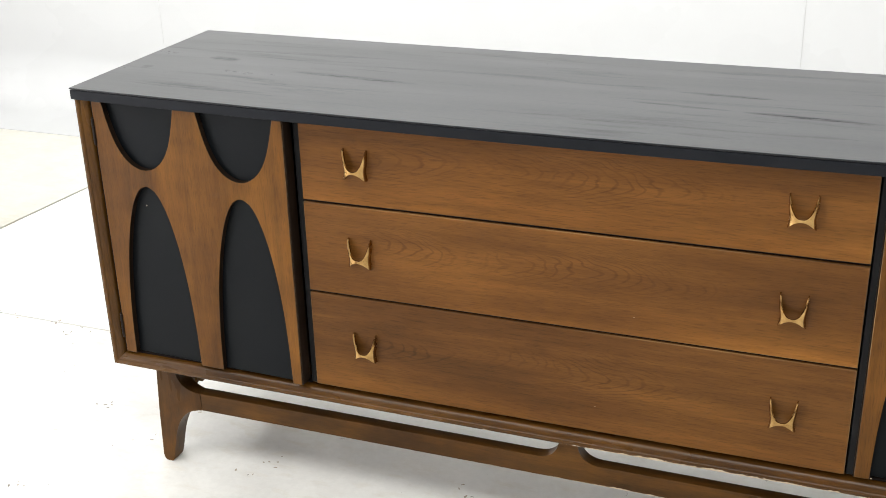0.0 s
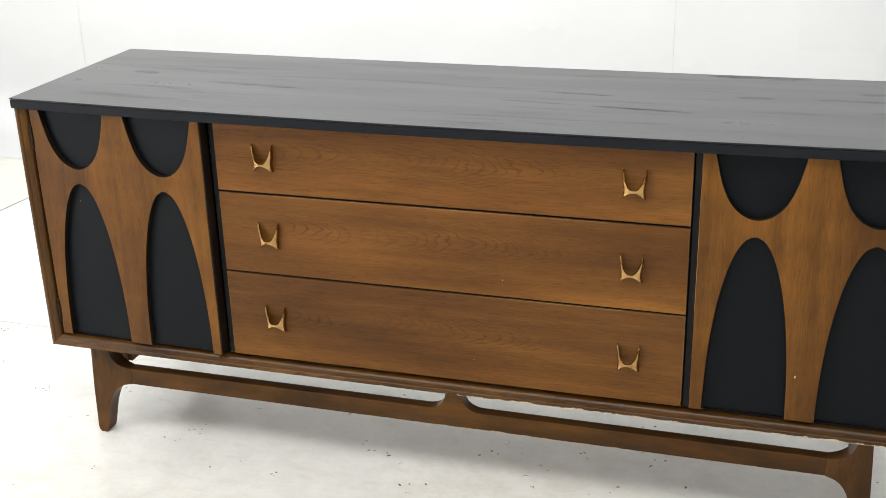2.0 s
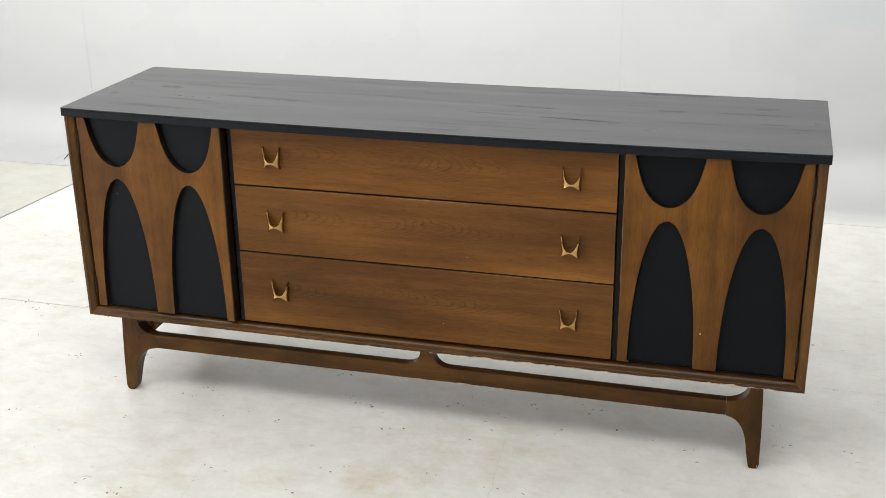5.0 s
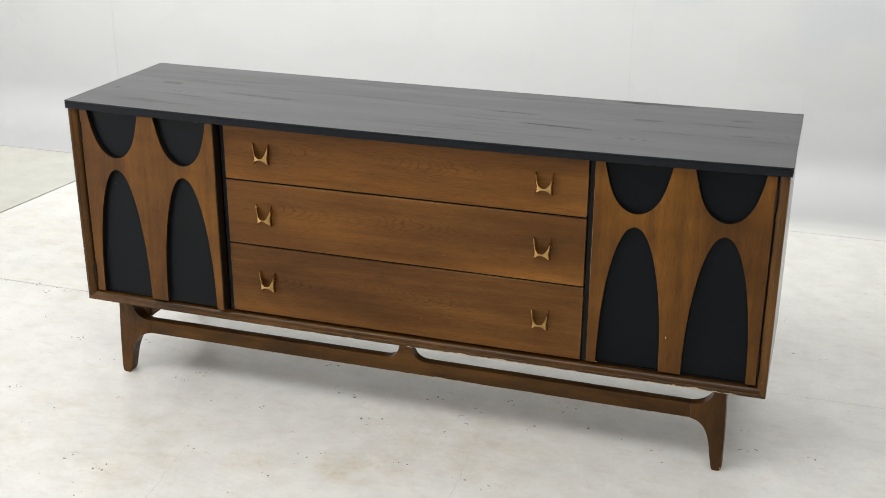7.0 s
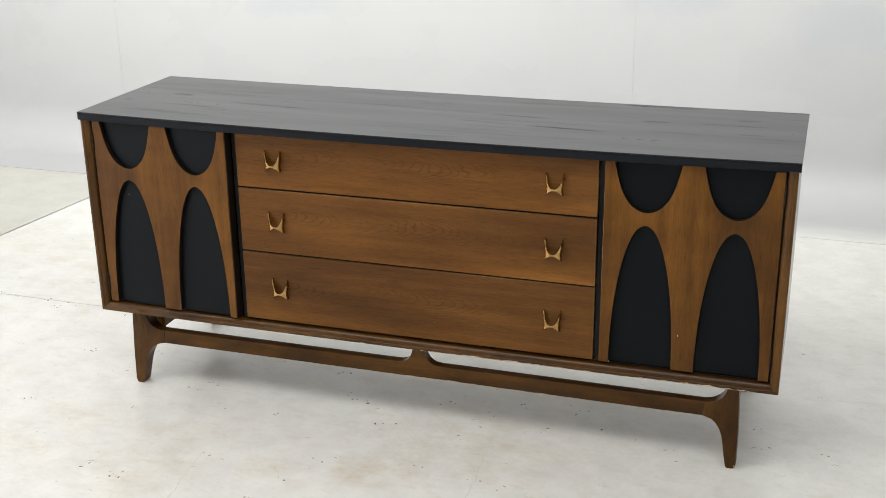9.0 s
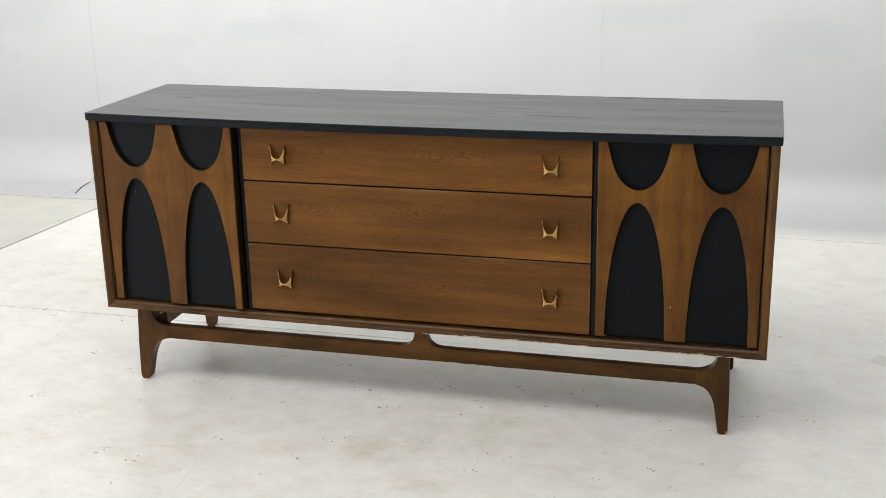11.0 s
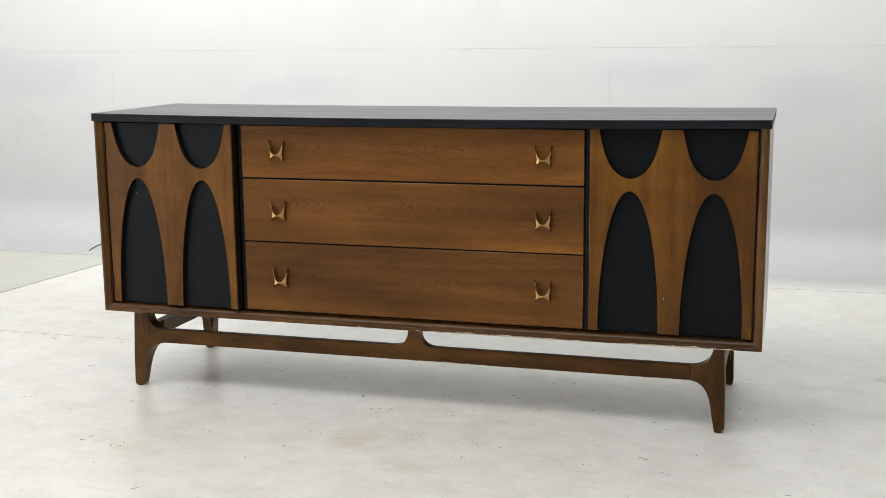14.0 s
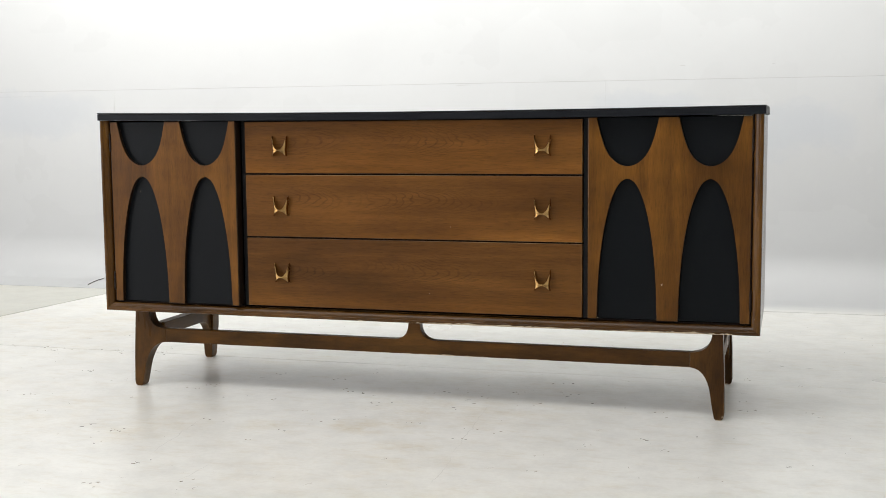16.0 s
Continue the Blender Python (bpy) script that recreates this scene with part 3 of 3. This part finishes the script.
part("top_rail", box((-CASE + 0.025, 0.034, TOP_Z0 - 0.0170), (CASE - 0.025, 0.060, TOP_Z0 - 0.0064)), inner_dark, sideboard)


# Dark strips added behind the door gaps, standing in for their shade.
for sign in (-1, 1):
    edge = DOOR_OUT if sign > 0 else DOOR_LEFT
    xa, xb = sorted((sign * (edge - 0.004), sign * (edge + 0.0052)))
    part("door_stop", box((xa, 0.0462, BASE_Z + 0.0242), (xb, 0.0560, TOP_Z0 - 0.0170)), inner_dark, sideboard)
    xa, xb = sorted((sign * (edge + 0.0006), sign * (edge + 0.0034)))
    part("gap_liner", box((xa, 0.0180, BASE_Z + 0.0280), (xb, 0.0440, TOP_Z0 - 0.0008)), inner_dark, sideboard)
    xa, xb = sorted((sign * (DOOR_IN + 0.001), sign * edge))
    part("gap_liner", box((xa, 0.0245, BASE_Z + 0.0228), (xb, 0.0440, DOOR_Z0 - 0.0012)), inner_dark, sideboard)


# Doors: a black panel with a walnut tracery of parabolas above and half ellipses below.
def tracery(width, arcs):
    """The outline from the hinged edge (x = 0) to the free edge (x = width); arcs: the middles of its two bays."""

    def swag(middle):
        return [(middle + 0.0768 * k, 0.6385 + (DOOR_Z1 - 0.6385) * (0.57 * k ** 2 + 0.43 * k ** 6)) for k in np.linspace(-1, 1, 31)]

    def arch(middle):
        return [(middle + 0.0755 * math.sin(a), DOOR_Z0 + (0.6085 - DOOR_Z0) * math.cos(a)) for a in np.linspace(math.pi / 2, -math.pi / 2, 41)]

    line = [(0.0, DOOR_Z1)]
    for middle in arcs:
        line += swag(middle)
    line += [(width, DOOR_Z1), (width, DOOR_Z0)]
    for middle in arcs[::-1]:
        line += arch(middle)
    line += [(0.0, DOOR_Z0)]
    return line


def hinge(at_z, parent, sign):
    bm = cylinder(0.0029, at_z, at_z + 0.046, 12)
    for k in (1, 2):
        cylinder(0.0032, at_z + 0.0155 * k - 0.001, at_z + 0.0155 * k + 0.001, 12, bm)
    for z in (at_z - 0.002, at_z + 0.048):
        ball = bmesh.ops.create_uvsphere(bm, u_segments=10, v_segments=6, radius=0.0024)["verts"]
        bmesh.ops.translate(bm, verts=ball, vec=(0, 0, z))
    bmesh.ops.translate(bm, verts=bm.verts, vec=(-sign * 0.0014, -0.0006, 0))
    box((-0.0005 if sign > 0 else -0.013, 0.0035, at_z), (0.013 if sign > 0 else 0.0005, 0.0052, at_z + 0.046), 0, 1, bm)
    return part("hinge", bm, hinge_metal, parent, "dark bronze barrel hinge", smooth=40)


def door(sign, ajar, inner, arcs, label):
    """sign: +1 for the door whose hinge stands at -x, -1 for its mirror."""
    outer = DOOR_LEFT if sign > 0 else DOOR_OUT
    width = outer - inner
    bm = box((0.0, 0.0122, DOOR_Z0), (width, 0.029, DOOR_Z1), 0.0008, 1)
    if sign < 0:
        bmesh.ops.scale(bm, verts=bm.verts, vec=(-1, 1, 1))
    made = tagged(part("door", bm, panel_black, sideboard), label)
    made.matrix_basis = pose(-sign * outer, FRONT, 0, 0, 0, -sign * ajar)
    line = [(sign * x, z) for x, z in tracery(width, arcs)]
    overlay = part("tracery", prism(line, 0.0, 0.0120, 0.0013, 2), door_wood, made, "walnut overlay cut with swags and tall arches and dark cut edges", smooth=18)
    overlay.data.materials.append(edge_dark)
    overlay.data.materials.append(rubbed_edge)
    for face in overlay.data.polygons:
        if abs(face.normal.y) < 0.3:
            face.material_index = 1
        elif face.normal.y > -0.97:
            face.material_index = 2
    xa, xb = sorted((sign * (width + 0.0002), sign * (width + 0.0022)))
    part("edge_band", box((xa, 0.0015, DOOR_Z0 + 0.001), (xb, 0.0288, DOOR_Z1 - 0.001), 0.0006, 1), edge_dark, made, "dark stained door edge")
    hinge(0.681, made, sign)
    hinge(0.284, made, sign)
    return made


door(1, 2.1, 0.4905, (0.0990, 0.3002), "black panelled door with walnut tracery, slightly ajar")
door(-1, 0.0, DOOR_IN, (0.0988, 0.3028), "black panelled door with walnut tracery, closed")


# Drawers with their brass pulls.
def pull_mesh():
    """A bowed plate: tall horns above, short feet below, drawn in at the waist, its sides curving back to the drawer."""
    bm = bmesh.new()
    steps, levels, half, out, thick = 30, 8, 0.0220, 0.0165, 0.0021
    rows = []
    for i in range(steps + 1):
        k = -1 + 2 * i / steps
        x = half * math.sin(k * math.pi / 2)
        s = abs(x / half)
        y = -out * math.cos(k * math.pi / 2) ** 0.5 if s < 1 else 0.0
        high = 0.0002 + 0.0362 * s ** 3.2
        low = -0.0040 - 0.0136 * s ** 2.4
        y_in, inner = min(0.0008, y + thick), 1 - thick / half
        heights = [low + (high - low) * j / levels for j in range(levels + 1)]
        waist = [1 - 0.13 * math.exp(-((z + 0.002) / 0.0125) ** 2) for z in heights]
        ring = [(x * w, y, z) for z, w in zip(heights, waist)] + [(x * w * inner, y_in, z) for z, w in zip(heights[::-1], waist[::-1])]
        rows.append([bm.verts.new(p) for p in ring])
    count = len(rows[0])
    for a, b in zip(rows, rows[1:]):
        for i in range(count):
            bm.faces.new((a[i], a[(i + 1) % count], b[(i + 1) % count], b[i]))
    bm.faces.new(rows[0])
    bm.faces.new(rows[-1][::-1])
    return mesh_of(bm, "pull", brass_metal, 40)


pull = pull_mesh()
# Each drawer: lower and upper edge, height of the pulls, brightness that paints in the dimmer light lower down.
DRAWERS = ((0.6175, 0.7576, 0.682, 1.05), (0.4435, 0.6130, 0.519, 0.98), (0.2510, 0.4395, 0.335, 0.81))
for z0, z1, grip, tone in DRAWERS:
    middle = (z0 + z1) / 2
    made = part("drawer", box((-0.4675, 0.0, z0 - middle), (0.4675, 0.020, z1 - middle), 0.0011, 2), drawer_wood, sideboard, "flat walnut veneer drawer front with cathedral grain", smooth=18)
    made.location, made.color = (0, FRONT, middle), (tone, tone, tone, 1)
    made.data.materials.append(rubbed_edge)
    for face in made.data.polygons:
        if 0.25 < -face.normal.y < 0.97:
            face.material_index = 1
    for x in (-0.3625, 0.3652):
        ob = new("pull", pull)
        ob.parent, ob.location = made, (x, -0.0004, grip - middle)
        tagged(ob, "curved brass pull with two horns")
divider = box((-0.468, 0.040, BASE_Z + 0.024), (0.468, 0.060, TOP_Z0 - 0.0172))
# Dark strips added between the drawers, painting the gaps' shade.
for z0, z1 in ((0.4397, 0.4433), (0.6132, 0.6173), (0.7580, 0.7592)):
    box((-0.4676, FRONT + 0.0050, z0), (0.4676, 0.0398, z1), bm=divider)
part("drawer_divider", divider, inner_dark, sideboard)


# The stand: four tapering legs with curved ears, and rails let into them.
LEG_OUT, LEG_TOP, RAIL_X, RAIL_Z0, RAIL_Z1 = 0.8355, 0.2215, 0.740, 0.1310, 0.1695
FRONT_Y, LEG_D, BACK_Y = 0.030, 0.040, 0.432


def rub_edges(ob):
    """The eased edges of a piece show lighter wood where the finish is rubbed through."""
    ob.data.materials.append(rubbed_edge)
    for face in ob.data.polygons:
        if face.area < 0.00009 and 0.25 < abs(face.normal.y) < 0.95 and face.center.z > 0.01:
            face.material_index = 1


def leg(sign, y0, inward, plain=False):
    """sign: the side in x; inward: +1 where the cross rail leaves towards +y."""
    d = 0.0155 if sign > 0 else 0.0
    line = [(-LEG_OUT + d, LEG_TOP), (-0.8400 + d, 0.110), (-0.8415 + d, 0.014), (-0.8390 + d, 0.0045), (-0.8340 + d, 0.0), (-0.8205 + d, 0.0), (-0.8165 + d, 0.0045), (-0.8148 + d, 0.014)]
    line += curve((-0.8085 + d, 0.048), (-0.7950 + d * 0.6, 0.1290), (-RAIL_X, RAIL_Z0), 12)
    line += curve((-RAIL_X, RAIL_Z1), (-0.7880, 0.1700), (-0.7935, 0.2150), 12)
    line += [(-0.7935, LEG_TOP)]
    if plain:
        line = line[:8] + [(-0.8005 + d, 0.110), (-0.7955 + d, LEG_TOP)]
    bm = prism([(-sign * x, z) for x, z in line], y0, y0 + LEG_D, 0.0022, 2)
    mid = y0 + LEG_D / 2
    for v in bm.verts:
        k = 1.0 - min(1.0, max(0.0, v.co.z) / 0.14)
        thin = 1.0 - 0.35 * min(1.0, max(0.0, (0.797 - abs(v.co.x)) / 0.05)) if inward > 0 else 1.0
        v.co.y = y0 + (v.co.y - y0) * thin
        v.co.y = y0 - 0.006 * k + (v.co.y - y0) * (1.0 - 0.14 * k) if inward > 0 else mid + 0.016 * k + (v.co.y - mid) * (1.0 - 0.18 * k)
    ear = [(0.0, 0.115)] + curve((LEG_D / 2 - 0.003, 0.078), (0.030, 0.1290), (0.082, RAIL_Z0), 10)
    ear += curve((0.082, RAIL_Z1), (0.034, 0.1700), (0.0285, LEG_TOP), 10) + [(0.0, LEG_TOP)]
    side = prism(ear, 0.0, 0.0250, 0.0016, 1)
    for v in side.verts:
        a, across, z = v.co
        v.co = (sign * (LEG_OUT - d - 0.002 - across), mid + inward * a, z - 0.0002)
    joined = bpy.data.meshes.new("ear")
    side.to_mesh(joined)
    side.free()
    bm.from_mesh(joined)
    bpy.data.meshes.remove(joined)
    made = part("leg", bm, leg_wood, sideboard, "plain tapered walnut back leg" if plain else "tapered walnut leg with a curved ear", smooth=18)
    rub_edges(made)
    return made


for sign in (-1, 1):
    leg(sign, FRONT_Y, 1)
    leg(sign, BACK_Y, -1, True)
    ya, yb = FRONT_Y + LEG_D / 2 + 0.0822, BACK_Y + LEG_D / 2 - 0.0822
    out = LEG_OUT - (0.0155 if sign > 0 else 0.0)
    xa, xb = sorted((sign * (out - 0.0025), sign * (out - 0.0355)))
    part("side_rail", box((xa, ya, RAIL_Z0), (xb, yb, RAIL_Z1 - 0.0004), 0.0016, 1), cross_wood, sideboard, "walnut rail between two legs")


def long_rail(y0):
    """The stretcher between the front legs; its support flares up to the case a little off the middle."""
    c, top = 0.010, LEG_TOP - LOW_SAG - 0.0004
    line = [(-RAIL_X + 0.0004, RAIL_Z0), (RAIL_X - 0.0004, RAIL_Z0), (RAIL_X - 0.0004, RAIL_Z1)]
    line += curve((c + 0.060, RAIL_Z1), (c + 0.022, 0.1695), (c + 0.0165, 0.2060), 10) + [(c + 0.0160, top), (c - 0.0160, top)]
    line += curve((c - 0.0165, 0.2060), (c - 0.022, 0.1695), (c - 0.060, RAIL_Z1), 10) + [(-RAIL_X + 0.0004, RAIL_Z1)]
    return prism(line, y0 + 0.001, y0 + 0.026, 0.0014, 2)


rub_edges(part("front_rail", long_rail(FRONT_Y), rail_wood, sideboard, "walnut stretcher with a flared middle support and chipped edge", smooth=18))


# ---- marks on the floor and small damage ----
SCUFFS = [(-1.09, 0.17), (-1.07, -0.15), (-0.77, -0.11), (-0.91, -0.31), (-0.735, -0.51), (-0.72, -0.43), (-0.87, 0.21), (-0.64, 0.035), (-0.12, -0.20), (-0.155, -0.235), (0.07, -0.185),
          (-0.30, 0.25), (-0.23, 0.12), (-0.08, -0.005), (-0.46, -0.28), (-0.63, 0.085), (0.855, 0.245), (0.865, 0.15), (1.025, 0.16), (0.57, 0.10), (0.65, 0.07), (0.33, 0.07), (0.17, 0.05),
          (-1.16, 0.46), (-1.41, 0.44), (-0.41, -0.68), (-0.43, -0.84), (-0.25, -0.78), (0.54, -0.28), (0.68, -0.51), (0.98, -0.35), (0.24, 0.98), (0.72, -0.29), (0.45, -0.39), (0.46, -0.52), (-1.55, 0.20), (-1.30, 0.75), (1.3, 0.6), (-0.61, -0.444), (-0.227, -0.333), (-0.492, 0.268), (0.17, 0.135), (0.141, -0.028), (0.247, -0.208), (0.296, -0.236)]
SCUFFS += [(-0.946, 0.066), (-0.909, 0.08), (-0.372, -0.047), (-0.521, -0.05), (-0.592, -0.545), (-0.265, -0.438), (-0.214, 0.358), (-0.165, 0.097), (0.054, 0.166), (0.244, 0.203),
           (0.359, 0.348), (0.235, -0.302), (0.403, 0.218), (0.478, 0.129), (0.857, 0.524), (0.959, 0.754), (1.291, 0.773), (0.773, -0.146), (0.661, -0.208), (1.254, 0.16), (-1.394, 0.431)]
dice = random.Random(4)
# Crumbled spots along the saw-cut joint.
SCUFFS += [(x + dice.uniform(-0.05, 0.05), 0.4825 + 0.002 * x + dice.choice((-0.004, 0.009))) for x in (-1.85, -1.72, -1.66, -1.55, -1.49, -1.43, -1.36, -1.28, -1.15, -1.05, 0.98, 1.10, 1.24, 1.38)]


def floor_marks():
    """Small chips, scrapes and specks of grit, each a thin ragged flake a fraction of a millimetre proud."""
    bm = bmesh.new()
    for n in range(260):
        cx, cy, r = dice.uniform(-1.9, 1.5), dice.uniform(-1.1, 1.5), 0.0006 + 0.0016 * dice.random() ** 2
        ring = [bm.verts.new((cx + r * dice.uniform(0.6, 1.7) * math.cos(a), cy + r * dice.uniform(0.5, 1.2) * math.sin(a), 0.0003)) for a in np.linspace(0, math.tau, 6)[:-1]]
        bm.faces.new(ring)
    for x, y in SCUFFS:
        for k in range(dice.choice((1, 2, 2, 3, 5))):
            cx, cy = x + (dice.gauss(0, 0.018) if k else 0), y + (dice.gauss(0, 0.012) if k else 0)
            long, wide, turn = dice.uniform(0.0014, 0.0062), dice.uniform(0.0010, 0.0032), dice.gauss(0.1, 1.2)
            ring = []
            for i in range(7):
                a, r = i / 7 * math.tau, dice.uniform(0.55, 1.2)
                u, v = long * r * math.cos(a), wide * r * math.sin(a)
                ring.append(bm.verts.new((cx + u * math.cos(turn) - v * math.sin(turn), cy + u * math.sin(turn) + v * math.cos(turn), 0.0003)))
            bm.faces.new(ring)
            low = [bm.verts.new((v.co.x, v.co.y, -0.0005)) for v in ring]
            for i in range(7):
                bm.faces.new((ring[i], low[i], low[(i + 1) % 7], ring[(i + 1) % 7]))
    for n in range(80):
        # Hair-thin scrapes, slightly bent, most of them running the same way.
        cx, cy, turn = dice.uniform(-1.7, 1.5), dice.uniform(-0.9, 1.3), dice.gauss(0.55, 0.7)
        long, wide, bend = dice.uniform(0.006, 0.026), dice.uniform(0.0003, 0.0008), dice.gauss(0, 0.25)
        rims = [[], []]
        for i in range(5):
            u = (i / 4 - 0.5) * long
            v = bend * u * u / long * 4
            for rim, w in zip(rims, (-wide, wide)):
                w *= 1.0 - 0.8 * abs(i / 2 - 1) + dice.uniform(-0.1, 0.2)
                rim.append(bm.verts.new((cx + u * math.cos(turn) - (v + w) * math.sin(turn), cy + u * math.sin(turn) + (v + w) * math.cos(turn), 0.0003)))
        for i in range(4):
            bm.faces.new((rims[0][i], rims[0][i + 1], rims[1][i + 1], rims[1][i]))
    return bm


def bared():
    """Where the floor paint is gone: from dark grit to pale tan, chip by chip."""
    n = Nodes("bared_concrete")
    island = n.add("ShaderNodeNewGeometry").outputs["Random Per Island"]
    return n.finish(n.ramp(island, (0.0, (0.10, 0.092, 0.082)), (0.40, (0.21, 0.190, 0.160)), (0.75, (0.38, 0.330, 0.265)), (1.0, (0.50, 0.455, 0.38))), 0.7)


tagged(part("floor_scuffs", floor_marks(), bared()), "small dark chips and scrapes in the floor paint", "scuff marks", kind="stuff")


def cable():
    """A thin tube added to draw the backdrop's open joint as a dark line; it runs up its bend."""
    bm = bmesh.new()
    way = curve((-2.215, 1.895, 0.0052), (-2.262, 2.02, 0.0068), (-2.256, 2.115, 0.0085), 8) + curve((-2.256, 2.115, 0.0085), (-2.252, 2.185, 0.024), (-2.235, 2.225, 0.10), 8)[1:]
    rings = []
    for n, p in enumerate(way):
        ahead = (Vector(way[min(n + 1, len(way) - 1)]) - Vector(way[max(n - 1, 0)])).normalized()
        side = ahead.cross(Vector((0, 0, 1))).normalized()
        up = side.cross(ahead)
        rings.append([bm.verts.new(Vector(p) + 0.0019 * (math.cos(a) * side + math.sin(a) * up)) for a in np.linspace(0, math.tau, 7)[:-1]])
    for a, b in zip(rings, rings[1:]):
        for k in range(6):
            bm.faces.new((a[k], a[(k + 1) % 6], b[(k + 1) % 6], b[k]))
    bm.faces.new(rings[0])
    bm.faces.new(rings[-1][::-1])
    return bm


tagged(part("cable", cable(), black_paint("dull_grey_joint_line", (0.09, 0.085, 0.08), 0.6), smooth=60), "thin dark grey line along the backdrop sheet's joint", "cable")


def fleck(name, where, size, parent):
    """A nick in the finish: a small pale sliver."""
    bm = bmesh.new()
    ball = bmesh.ops.create_icosphere(bm, subdivisions=1, radius=1.0)["verts"]
    for v in ball:
        v.co = (where[0] + v.co.x * size[0], where[1] + v.co.y * 0.0005, where[2] + v.co.z * size[1])
    return part(name, bm, bare_wood, parent, "pale nick in the finish")


def bare():
    n = Nodes("pale_bare_wood")
    return n.finish(n.mix("MIX", n.noise(n.mapped((300, 300, 300)), 1.0, 2.0), (0.45, 0.36, 0.24), (0.68, 0.60, 0.48)), 0.6)


bare_wood = bare()
for x, z, wide, tall in ((0.6695, 0.341, 0.0016, 0.0030), (0.8975, 0.262, 0.0015, 0.0018), (0.508, 0.2525, 0.0016, 0.0012)):
    fleck("nick", (x, 0.0148 if x < 0.8 else 0.0095, z), (wide, tall), sideboard)
for x, z in ((0.06, 0.300), (0.12, 0.478)):
    fleck("nick", (x, 0.0148, z), (0.0007, 0.0006), sideboard)
for k, x in enumerate((-0.215, -0.196, -0.188, -0.171, -0.152, -0.148, -0.127, -0.118, -0.094, -0.06, 0.02, 0.11)):
    fleck("nick", (x, 0.0166, 0.2425 - LOW_SAG), (0.0012 + 0.0011 * (k % 3), 0.0006), sideboard)
fleck("nick", (-0.9135, 0.0070, 0.2262), (0.0012, 0.0020), sideboard)
fleck("nick", (-0.801, 0.0240, 0.564), (0.0011, 0.0013), sideboard)
fleck("nick", (0.8215, 0.0235, 0.009), (0.0012, 0.0036), sideboard)
